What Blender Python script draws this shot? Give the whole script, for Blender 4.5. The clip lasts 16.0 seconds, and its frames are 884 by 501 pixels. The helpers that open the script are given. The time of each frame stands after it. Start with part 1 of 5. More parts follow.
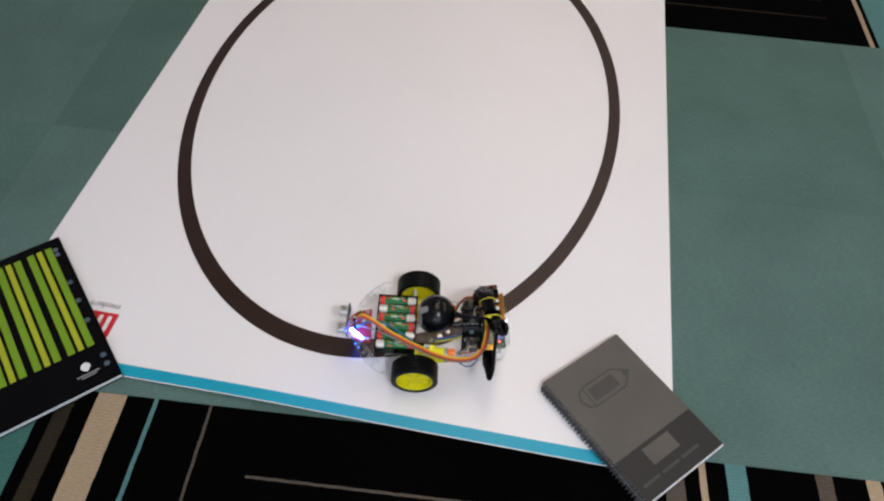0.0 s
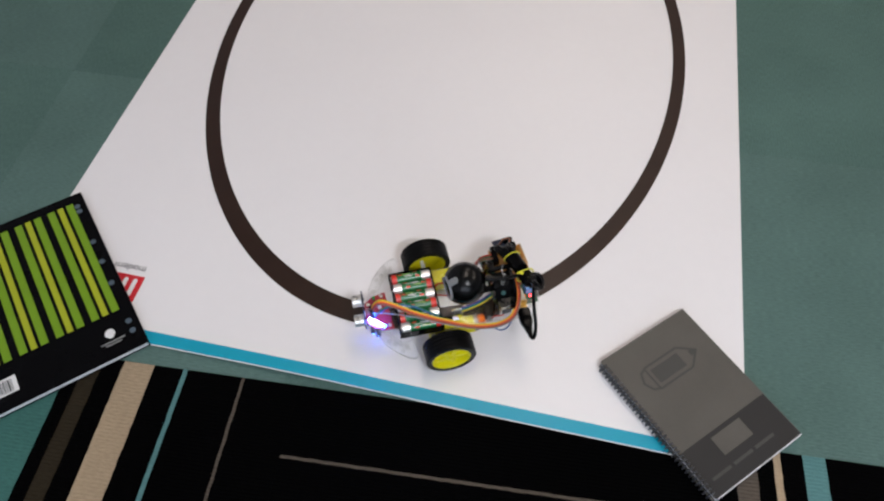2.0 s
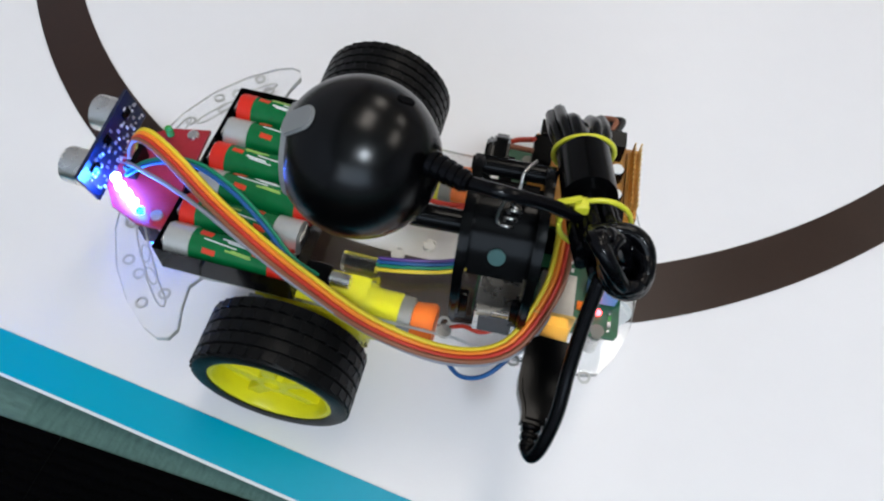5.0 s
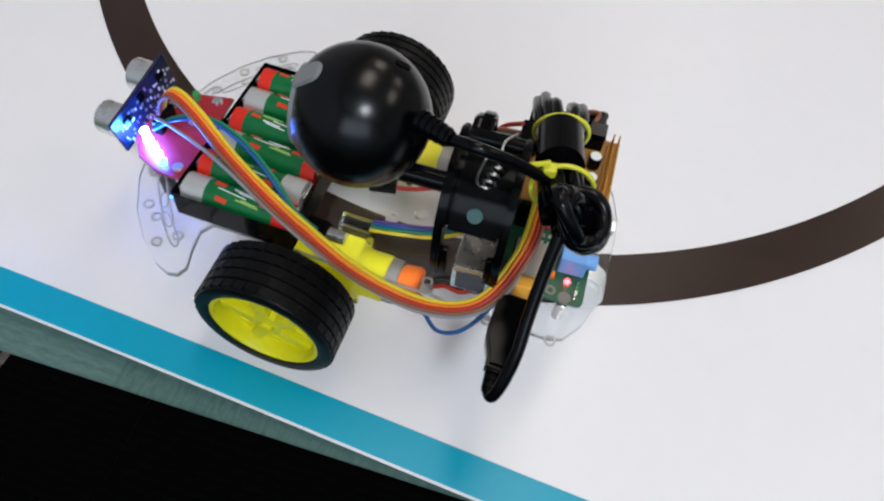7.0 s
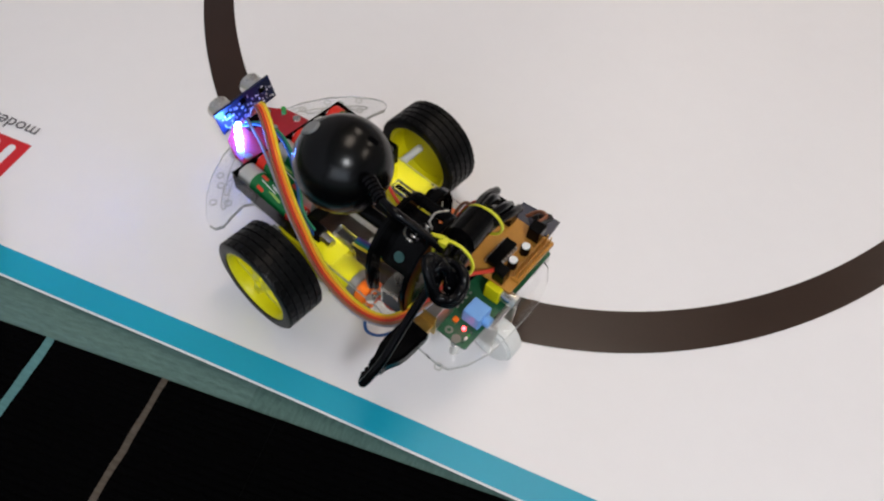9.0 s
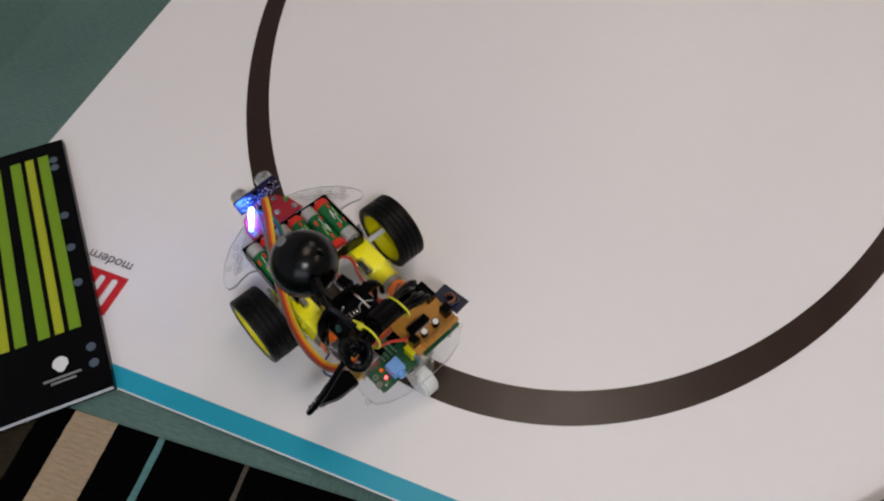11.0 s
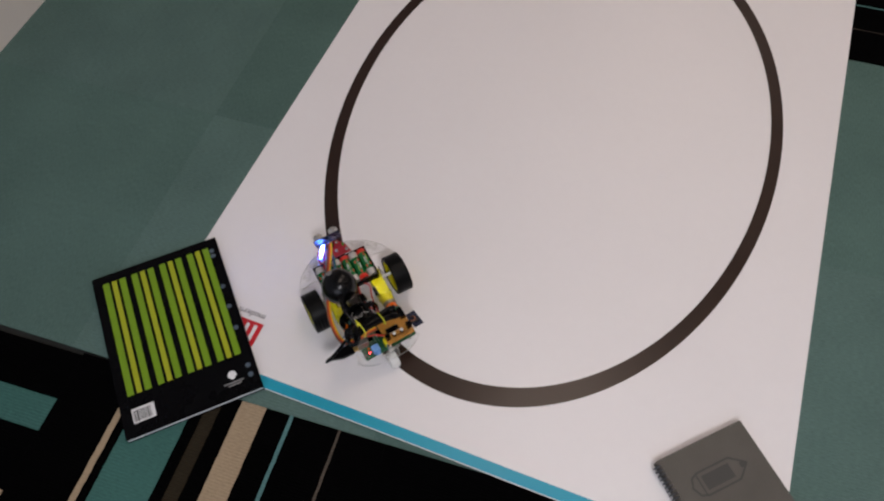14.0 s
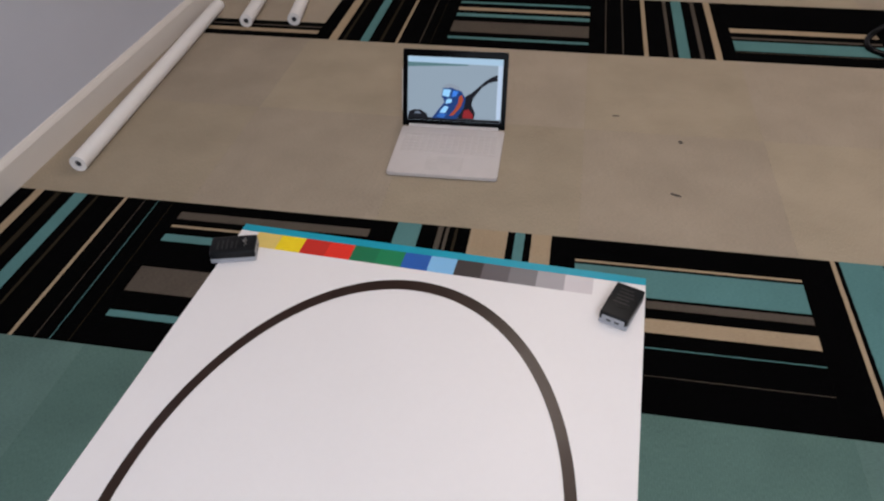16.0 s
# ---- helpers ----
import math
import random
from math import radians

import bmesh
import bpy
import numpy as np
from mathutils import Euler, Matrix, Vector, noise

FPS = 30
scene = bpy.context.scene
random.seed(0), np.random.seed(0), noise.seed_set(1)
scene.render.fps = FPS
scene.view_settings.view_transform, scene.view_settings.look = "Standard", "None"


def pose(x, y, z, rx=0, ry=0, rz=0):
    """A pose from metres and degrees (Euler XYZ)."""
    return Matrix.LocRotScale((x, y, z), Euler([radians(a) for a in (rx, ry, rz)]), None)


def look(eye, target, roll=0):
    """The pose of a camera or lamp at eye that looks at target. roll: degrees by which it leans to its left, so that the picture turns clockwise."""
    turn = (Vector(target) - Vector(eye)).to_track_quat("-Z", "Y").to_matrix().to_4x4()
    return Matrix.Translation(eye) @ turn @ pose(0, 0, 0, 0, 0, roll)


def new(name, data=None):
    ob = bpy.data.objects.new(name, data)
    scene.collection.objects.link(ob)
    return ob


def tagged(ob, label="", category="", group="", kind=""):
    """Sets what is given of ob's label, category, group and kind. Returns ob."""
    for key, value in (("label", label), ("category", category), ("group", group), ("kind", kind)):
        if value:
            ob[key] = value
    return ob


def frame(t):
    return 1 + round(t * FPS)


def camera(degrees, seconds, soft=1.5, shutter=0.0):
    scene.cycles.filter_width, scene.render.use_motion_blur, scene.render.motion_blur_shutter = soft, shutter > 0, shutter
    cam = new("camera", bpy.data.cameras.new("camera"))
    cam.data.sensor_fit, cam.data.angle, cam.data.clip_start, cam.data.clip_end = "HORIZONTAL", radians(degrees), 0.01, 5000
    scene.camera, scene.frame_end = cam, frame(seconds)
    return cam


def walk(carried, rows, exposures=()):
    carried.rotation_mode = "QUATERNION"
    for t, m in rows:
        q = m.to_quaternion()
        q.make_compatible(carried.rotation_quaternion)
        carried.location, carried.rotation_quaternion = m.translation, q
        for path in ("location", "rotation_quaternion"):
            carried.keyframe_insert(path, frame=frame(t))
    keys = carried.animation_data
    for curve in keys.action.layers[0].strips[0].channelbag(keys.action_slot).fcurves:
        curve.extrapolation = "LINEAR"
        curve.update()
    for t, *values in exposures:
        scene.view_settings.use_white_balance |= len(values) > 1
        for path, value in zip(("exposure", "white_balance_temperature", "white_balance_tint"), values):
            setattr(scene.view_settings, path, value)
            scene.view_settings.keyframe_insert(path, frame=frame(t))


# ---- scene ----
# ---------------- camera ----------------
cam = camera(62.81, 16.0, soft=2.2)
PATH = [
    (0.0, pose(0.2262, -1.1113, 0.9374, 38.02, -2.17, 10.17)),
    (0.5, pose(0.1936, -1.1233, 0.9243, 37.23, -2.56, 10.47)),
    (1.0, pose(0.1663, -1.1123, 0.9101, 35.29, -2.31, 10.64)),
    (1.5, pose(0.1792, -1.0802, 0.9083, 34.91, -1.41, 9.81)),
    (2.0, pose(0.1822, -1.0472, 0.8740, 34.04, -1.09, 12.11)),
    (2.5, pose(0.2066, -0.9143, 0.7199, 29.69, -1.56, 21.92)),
    (3.0, pose(0.1526, -0.7883, 0.4153, 26.84, 0.46, 20.51)),
    (3.5, pose(0.1267, -0.7464, 0.3153, 29.11, -4.14, 19.60)),
    (4.0, pose(0.1112, -0.7455, 0.3061, 30.76, -4.07, 18.72)),
    (4.2, pose(0.1115, -0.7446, 0.3062, 30.57, -2.93, 19.33)),
    (6.3, pose(0.1044, -0.7676, 0.3110, 34.14, -2.91, 23.11)),
    (6.5, pose(0.0971, -0.7779, 0.3129, 33.39, -3.37, 19.51)),
    (7.0, pose(0.0871, -0.7912, 0.3168, 33.87, -3.89, 20.82)),
    (7.5, pose(0.0706, -0.7982, 0.3288, 33.39, -4.04, 21.02)),
    (8.0, pose(0.0712, -0.8022, 0.3472, 32.94, -2.99, 21.74)),
    (8.5, pose(0.0608, -0.8121, 0.3771, 33.55, -2.99, 21.77)),
    (8.7, pose(0.0592, -0.8247, 0.3925, 33.96, -4.49, 22.43)),
    (10.8, pose(0.0515, -0.8435, 0.5754, 34.08, -3.29, 21.60)),
    (11.0, pose(0.0662, -0.8078, 0.6033, 31.09, -0.55, 21.06)),
    (11.5, pose(0.0337, -0.8162, 0.6645, 31.73, -1.21, 20.31)),
    (12.0, pose(0.0076, -0.8288, 0.7320, 32.09, -1.76, 19.45)),
    (12.5, pose(0.0428, -0.8491, 0.8075, 31.01, 0.26, 21.39)),
    (13.0, pose(0.0649, -0.8961, 0.9251, 27.92, 0.35, 21.28)),
    (13.5, pose(0.0851, -0.9194, 1.0135, 28.41, -0.14, 21.25)),
    (14.0, pose(0.1335, -0.9606, 1.0693, 30.71, 0.54, 20.96)),
    (14.5, pose(0.2228, -0.9794, 1.1468, 36.58, 3.42, 16.04)),
    (15.0, pose(0.2953, -0.9327, 1.1746, 44.63, 2.22, 12.64)),
    (15.5, pose(0.3284, -0.7965, 1.1426, 47.91, 1.00, 13.09)),
    (16.0, pose(0.3615, -0.5724, 1.1372, 49.74, 1.37, 13.51)),
]
walk(cam, PATH, exposures=[
    (0.0, -0.20, 6450, 13), (2.4, -0.22, 6350, 12), (3.0, -0.09, 5900, 6), (3.5, 0.06, 5950, 6), (4.2, 0.04, 5950, 6), (6.3, -0.04, 6100, 8), (7.5, -0.06, 6200, 9),
    (8.7, -0.16, 6500, 11), (10.8, -0.52, 6700, 13), (12.5, -0.60, 6700, 15), (13.5, -0.58, 6700, 16), (14.5, -0.50, 6700, 18), (15.2, -0.42, 6650, 18), (15.6, -0.30, 6450, 15), (16.0, -0.05, 6250, 14)])

# ---------------- light ----------------
world = bpy.data.worlds.new("room_air")
scene.world = world
world.use_nodes = True
sky = world.node_tree.nodes.new("ShaderNodeTexSky")
sky.sky_type = "NISHITA"
sky.sun_disc = False
sky.sun_elevation, sky.sun_rotation = radians(40), radians(190)
world.node_tree.links.new(sky.outputs[0], world.node_tree.nodes["Background"].inputs[0])
world.node_tree.nodes["Background"].inputs[1].default_value = 0.1


def area_lamp(name, m, sx, sy, power, color):
    data = bpy.data.lights.new(name, "AREA")
    data.shape, data.size, data.size_y, data.energy, data.color = "RECTANGLE", sx, sy, power, color
    ob = new(name, data)
    ob.matrix_world = m
    return ob


TURN = 3.5          # the room is turned against the poster


def room(u, v, z=0.0):
    """A point of the room's own grid in the world."""
    c, s = math.cos(radians(TURN)), math.sin(radians(TURN))
    return Vector((u * c - v * s, u * s + v * c, z))


CEIL = 2.62
WARM, NEUTRAL, COOL = (1.0, 0.87, 0.75), (0.92, 0.96, 1.0), (0.80, 0.90, 1.0)
LAMPS = [(0.25, 0.2), (0.40, 2.45), (1.00, -2.15), (2.6, 0.2), (2.6, 2.45)]
for lu, lv in LAMPS:
    area_lamp("ceiling_lamp", Matrix.Translation(room(lu, lv, CEIL - 0.035)) @ pose(0, 0, 0, 0, 0, TURN), 0.48 if lv < -2 else 0.56, 0.48 if lv < -2 else 1.16, 58 if lv < -2 else 13, NEUTRAL if lv < -2 else WARM)
area_lamp("window_daylight", look(room(0.7, -3.35, 1.55), room(0.7, 0.0, 0.75)), 2.3, 1.3, 26, COOL)


# ---------------- materials ----------------
def nodes_of(name):
    m = bpy.data.materials.new(name)
    m.use_nodes = True
    nt = m.node_tree
    return m, nt, nt.nodes["Principled BSDF"]


def mat(name, col, rough=0.5, metal=0.0, var=0.12, scale=30.0, bump=0.0, bscale=400.0, spec=0.5, coat=0.0, rand=0.0, rvar=0.08):
    """Paint, plastic or metal with a stain at one scale and a grain at another."""
    m, nt, b = nodes_of(name)
    tc = nt.nodes.new("ShaderNodeTexCoord")
    n1, n2 = nt.nodes.new("ShaderNodeTexNoise"), nt.nodes.new("ShaderNodeTexNoise")
    n1.inputs["Scale"].default_value, n1.inputs["Detail"].default_value = scale, 4
    n2.inputs["Scale"].default_value, n2.inputs["Detail"].default_value = bscale, 2
    for n in (n1, n2):
        nt.links.new(tc.outputs["Object"], n.inputs["Vector"])
    mix = nt.nodes.new("ShaderNodeMix")
    mix.data_type = "RGBA"
    lo, hi = [max(0, c * (1 - var)) for c in col], [min(1, c * (1 + var)) for c in col]
    mix.inputs[6].default_value, mix.inputs[7].default_value = (*lo, 1), (*hi, 1)
    add = nt.nodes.new("ShaderNodeMath")
    add.operation = "MULTIPLY_ADD"
    nt.links.new(n2.outputs["Fac"], add.inputs[0])
    add.inputs[1].default_value = 0.5
    sub = nt.nodes.new("ShaderNodeMath")
    sub.operation = "MULTIPLY_ADD"
    nt.links.new(n1.outputs["Fac"], sub.inputs[0])
    sub.inputs[1].default_value, sub.inputs[2].default_value = 1.2, -0.35
    nt.links.new(sub.outputs[0], add.inputs[2])
    last = add.outputs[0]
    if rand:
        info = nt.nodes.new("ShaderNodeObjectInfo")
        r = nt.nodes.new("ShaderNodeMath")
        r.operation = "MULTIPLY_ADD"
        nt.links.new(info.outputs["Random"], r.inputs[0])
        r.inputs[1].default_value = rand
        nt.links.new(last, r.inputs[2])
        last = r.outputs[0]
    nt.links.new(last, mix.inputs[0])
    nt.links.new(mix.outputs[2], b.inputs["Base Color"])
    rr = nt.nodes.new("ShaderNodeMapRange")
    rr.inputs[3].default_value, rr.inputs[4].default_value = max(0.02, rough - rvar), min(1, rough + rvar)
    nt.links.new(n1.outputs["Fac"], rr.inputs[0])
    nt.links.new(rr.outputs[0], b.inputs["Roughness"])
    b.inputs["Metallic"].default_value = metal
    b.inputs["Specular IOR Level"].default_value = spec
    b.inputs["Coat Weight"].default_value = coat
    if bump:
        bp = nt.nodes.new("ShaderNodeBump")
        bp.inputs["Strength"].default_value, bp.inputs["Distance"].default_value = bump, 0.001
        nt.links.new(n2.outputs["Fac"], bp.inputs["Height"])
        nt.links.new(bp.outputs[0], b.inputs["Normal"])
    return m


def carpet(name, col, var=0.22, along="X", rand=0.0, rib=420.0, ribbed=1.0):
    """Loop-pile carpet: rows of yarn, mottled yarn by yarn, with broad worn patches."""
    m, nt, b = nodes_of(name)
    tc = nt.nodes.new("ShaderNodeTexCoord")
    mp = nt.nodes.new("ShaderNodeMapping")
    mp.inputs["Scale"].default_value = (120, 560, 120) if along == "X" else (560, 120, 120)
    nt.links.new(tc.outputs["Object"], mp.inputs["Vector"])
    streak, patch, loop = (nt.nodes.new("ShaderNodeTexNoise") for _ in range(3))
    streak.inputs["Scale"].default_value, streak.inputs["Detail"].default_value = 1.0, 3
    nt.links.new(mp.outputs[0], streak.inputs["Vector"])
    patch.inputs["Scale"].default_value, patch.inputs["Detail"].default_value = 5.0, 5
    loop.inputs["Scale"].default_value, loop.inputs["Detail"].default_value = 330.0, 2
    nt.links.new(tc.outputs["Object"], patch.inputs["Vector"])
    nt.links.new(tc.outputs["Object"], loop.inputs["Vector"])
    wave = nt.nodes.new("ShaderNodeTexWave")
    wave.bands_direction = "Y" if along == "X" else "X"
    wave.inputs["Scale"].default_value, wave.inputs["Distortion"].default_value, wave.inputs["Detail Scale"].default_value = rib / 6.28 / 1.0, 1.5, 3
    nt.links.new(tc.outputs["Object"], wave.inputs["Vector"])
    s1 = nt.nodes.new("ShaderNodeMath")
    s1.operation = "MULTIPLY_ADD"
    nt.links.new(streak.outputs["Fac"], s1.inputs[0])
    s1.inputs[1].default_value, s1.inputs[2].default_value = 1.5, -0.75
    s2 = nt.nodes.new("ShaderNodeMath")
    s2.operation = "MULTIPLY_ADD"
    nt.links.new(patch.outputs["Fac"], s2.inputs[0])
    s2.inputs[1].default_value = 1.1
    nt.links.new(s1.outputs[0], s2.inputs[2])
    last = s2.outputs[0]
    if rand:
        info = nt.nodes.new("ShaderNodeObjectInfo")
        r = nt.nodes.new("ShaderNodeMath")
        r.operation = "MULTIPLY_ADD"
        nt.links.new(info.outputs["Random"], r.inputs[0])
        r.inputs[1].default_value = rand
        nt.links.new(last, r.inputs[2])
        sh = nt.nodes.new("ShaderNodeMath")
        sh.operation = "SUBTRACT"
        nt.links.new(r.outputs[0], sh.inputs[0])
        sh.inputs[1].default_value = rand * 0.5
        last = sh.outputs[0]
    mix = nt.nodes.new("ShaderNodeMix")
    mix.data_type = "RGBA"
    mix.inputs[6].default_value = (*[c * (1 - var) for c in col], 1)
    mix.inputs[7].default_value = (*[c * (1 + var) for c in col], 1)
    nt.links.new(last, mix.inputs[0])
    nt.links.new(mix.outputs[2], b.inputs["Base Color"])
    b.inputs["Roughness"].default_value = 0.95
    b.inputs["Specular IOR Level"].default_value = 0.02
    h = nt.nodes.new("ShaderNodeMath")
    h.operation = "MULTIPLY_ADD"
    nt.links.new(loop.outputs["Fac"], h.inputs[0])
    h.inputs[1].default_value = 1.2
    ridge = nt.nodes.new("ShaderNodeMath")
    ridge.operation = "MULTIPLY"
    nt.links.new(wave.outputs["Fac"], ridge.inputs[0])
    ridge.inputs[1].default_value = ribbed
    nt.links.new(ridge.outputs[0], h.inputs[2])
    bp = nt.nodes.new("ShaderNodeBump")
    bp.inputs["Strength"].default_value, bp.inputs["Distance"].default_value = 0.5, 0.0013
    nt.links.new(h.outputs[0], bp.inputs["Height"])
    nt.links.new(bp.outputs[0], b.inputs["Normal"])
    return m


def clear(name, tint=(1, 1, 1), rough=0.03):
    m, nt, b = nodes_of(name)
    b.inputs["Base Color"].default_value = (*tint, 1)
    b.inputs["Transmission Weight"].default_value = 1.0
    b.inputs["Roughness"].default_value = rough
    b.inputs["IOR"].default_value = 1.49
    n = nt.nodes.new("ShaderNodeTexNoise")
    n.inputs["Scale"].default_value = 90
    rr = nt.nodes.new("ShaderNodeMapRange")
    rr.inputs[3].default_value, rr.inputs[4].default_value = rough * 0.5, rough * 3
    nt.links.new(n.outputs["Fac"], rr.inputs[0])
    nt.links.new(rr.outputs[0], b.inputs["Roughness"])
    return m


def glow(name, col, power):
    m, nt, b = nodes_of(name)
    b.inputs["Base Color"].default_value = (0.004, 0.004, 0.004, 1)
    b.inputs["Specular IOR Level"].default_value = 0.1
    b.inputs["Emission Color"].default_value = (*col, 1)
    b.inputs["Emission Strength"].default_value = power
    return m


PAPER = mat("coated_poster_paper", (0.80, 0.775, 0.78), 0.42, var=0.025, scale=4, bscale=60, bump=0.02, rvar=0.06)
INK_TEAL = mat("teal_print", (0.0, 0.32, 0.455), 0.4, var=0.06, scale=12)
INK_TRACK = mat("black_brown_print", (0.023, 0.0100, 0.0062), 0.31, var=0.25, scale=25, rvar=0.07, spec=0.42)
CARPET_GREEN = carpet("sea_green_carpet", (0.090, 0.150, 0.135), 0.24, "X", 0.25, ribbed=0.3)
CARPET_GREEN_Y = carpet("sea_green_carpet_turned", (0.080, 0.138, 0.122), 0.24, "Y", 0.25, ribbed=0.3)
CARPET_BEIGE = carpet("beige_carpet", (0.325, 0.27, 0.21), 0.2, "X", 0.35, ribbed=0.5)
CARPET_BEIGE_Y = carpet("beige_carpet_turned", (0.325, 0.27, 0.20), 0.2, "Y", 0.35, ribbed=0.5)
CARPET_BLACK = carpet("black_carpet", (0.0008, 0.0008, 0.0009), 0.5, "X")
CARPET_TAN = carpet("tan_carpet", (0.33, 0.25, 0.165), 0.2, "X", ribbed=0.5)
CARPET_TEAL = carpet("pale_teal_carpet", (0.085, 0.19, 0.19), 0.2, "X", ribbed=0.5)
# the pale teal again, with the left corner's light fall-off put into its colour
CARPET_TEAL_SHADED = carpet("shaded_teal_carpet", (0.045, 0.125, 0.110), 0.25, "X", ribbed=0.5)
CARPET_GREY = carpet("taupe_carpet", (0.08, 0.066, 0.053), 0.3, "X")
CARPET_OLIVE = carpet("dark_olive_carpet", (0.024, 0.019, 0.012), 0.3, "X")
BACKING = mat("carpet_backing", (0.02, 0.022, 0.02), 0.9)
WALL = mat("pale_wall_paint", (0.50, 0.51, 0.57), 0.75, var=0.03, scale=6, bump=0.05, bscale=300)
SKIRT = mat("cream_gloss_paint", (0.66, 0.61, 0.56), 0.45, var=0.04, scale=9)
CEILING = mat("white_ceiling_paint", (0.78, 0.77, 0.74), 0.85, var=0.03)
BLACK_COVER = mat("black_laminated_card", (0.002, 0.002, 0.0025), 0.28, var=0.3, scale=12, rvar=0.08, spec=0.07)
LIME = mat("lime_print", (0.16, 0.30, 0.006), 0.35, var=0.08, scale=20)
LIME_PALE = mat("yellow_lime_print", (0.36, 0.40, 0.012), 0.35, var=0.08, scale=20)
WHITE_PRINT = mat("white_print", (0.75, 0.75, 0.75), 0.4, var=0.04)
PAGES = mat("white_page_edges", (0.72, 0.73, 0.76), 0.8, var=0.1, scale=300, bump=0.3, bscale=900)
HOLE = mat("punched_hole_shade", (0.07, 0.10, 0.13), 0.5, var=0.2)
GREY_COVER = mat("grey_kraft_card", (0.080, 0.074, 0.064), 0.5, var=0.2, scale=14, bump=0.05, bscale=500)
DARK_PRINT = mat("dark_grey_print", (0.010, 0.010, 0.011), 0.5, var=0.15)
MID_PRINT = mat("mid_grey_print", (0.045, 0.044, 0.042), 0.5, var=0.15)
WIRE_METAL = mat("dull_black_wire", (0.10, 0.105, 0.12), 0.3, metal=0.6)
RUBBER = mat("black_tyre_rubber", (0.003, 0.003, 0.0032), 0.38, var=0.4, scale=60, bump=0.15, bscale=900, rvar=0.14, spec=0.14)
YELLOW = mat("yellow_plastic", (0.66, 0.60, 0.004), 0.42, var=0.06, scale=60, rvar=0.08, spec=0.3)
YELLOW_TIE = mat("lemon_nylon", (0.68, 0.66, 0.03), 0.4, var=0.06)
ORANGE = mat("orange_plastic", (0.85, 0.17, 0.010), 0.6, var=0.08, scale=120, spec=0.25)
ACRYLIC = clear("clear_acrylic", (0.98, 0.99, 0.99))
ACRYLIC_FROST = mat("cloudy_clear_plastic", (0.62, 0.62, 0.58), 0.25, var=0.1)
ACRYLIC_FROST.node_tree.nodes["Principled BSDF"].inputs["Transmission Weight"].default_value = 0.65
EDGE = mat("sawn_acrylic_edge", (0.50, 0.49, 0.46), 0.3, var=0.25, scale=80)
EDGE.node_tree.nodes["Principled BSDF"].inputs["Transmission Weight"].default_value = 0.35
BALL_BLACK = mat("satin_black_shell", (0.001, 0.001, 0.0012), 0.24, var=0.2, scale=40, rvar=0.01, spec=0.28)
PLASTIC_BLACK = mat("black_plastic", (0.0016, 0.0016, 0.0018), 0.17, var=0.3, scale=60, rvar=0.05, spec=0.11)
CABLE_BLACK = mat("black_cable_sheath", (0.0016, 0.0016, 0.0022), 0.2, var=0.3, scale=120, rvar=0.07, spec=0.16)
GREY_BUTTON = mat("grey_plastic", (0.22, 0.22, 0.22), 0.42, var=0.05)
SILVER = mat("bright_steel", (0.72, 0.71, 0.68), 0.28, metal=1.0, var=0.06, scale=150, rvar=0.1)
DULL_STEEL = mat("dull_steel", (0.50, 0.49, 0.46), 0.42, metal=1.0, var=0.1, scale=200)
BRASS = mat("brass_contacts", (0.62, 0.42, 0.14), 0.35, metal=1.0, var=0.1)
BATT_GREEN = mat("green_battery_wrap", (0.006, 0.125, 0.032), 0.24, var=0.18, scale=140)
BATT_RED = mat("red_battery_wrap", (0.60, 0.02, 0.008), 0.28, var=0.1)
BATT_SILVER = mat("silver_battery_wrap", (0.62, 0.61, 0.58), 0.3, metal=0.6, var=0.1)
BATT_ORANGE = mat("orange_battery_print", (0.60, 0.045, 0.012), 0.3)
BATT_LIME = mat("pale_green_battery_print", (0.30, 0.48, 0.10), 0.3)
PCB_RED = mat("red_circuit_board", (0.33, 0.012, 0.02), 0.38, var=0.12, scale=200)
PCB_BLUE = mat("blue_circuit_board", (0.0039, 0.0088, 0.0330), 0.3, var=0.2, scale=200)
PCB_GREEN = mat("green_circuit_board", (0.010, 0.085, 0.035), 0.38, var=0.3, scale=260)
PERFBOARD = mat("amber_perfboard", (0.46, 0.20, 0.025), 0.5, var=0.15, scale=150)
JACK_BLUE = mat("pale_blue_plastic", (0.16, 0.36, 0.72), 0.45, var=0.06)
CAN_STEEL = mat("brushed_motor_steel", (0.30, 0.29, 0.27), 0.55, metal=0.8, var=0.12, scale=200)
SOLDER_DULL = mat("dull_tinned_copper", (0.20, 0.20, 0.17), 0.6, metal=0.3)
SOLDER = mat("solder", (0.6, 0.6, 0.6), 0.35, metal=0.9)
WIRES = {k: mat(k + "_wire", c, 0.42, var=0.08) for k, c in dict(
    red=(0.52, 0.035, 0.014), orange=(0.85, 0.24, 0.016), yellow=(0.74, 0.56, 0.02), green=(0.01, 0.20, 0.10), blue=(0.012, 0.09, 0.28),
    grey=(0.26, 0.26, 0.29), brown=(0.24, 0.085, 0.04), violet=(0.10, 0.05, 0.24), black=(0.01, 0.01, 0.011)).items()}
LED_WHITE = glow("white_blue_led", (0.05, 0.20, 1.0), 270)
LED_BLUE = glow("blue_led", (0.01, 0.12, 1.0), 150)
LED_RED = glow("red_led", (1.0, 0.05, 0.06), 14)
LED_GREEN = mat("green_led_lens", (0.06, 0.32, 0.06), 0.25)
LED_CLEAR = clear("clear_led_lens", (0.95, 0.97, 0.98), 0.1)
LAPTOP_SHELL = mat("light_magnesium_shell", (0.55, 0.51, 0.50), 0.45, metal=0.1, var=0.04)
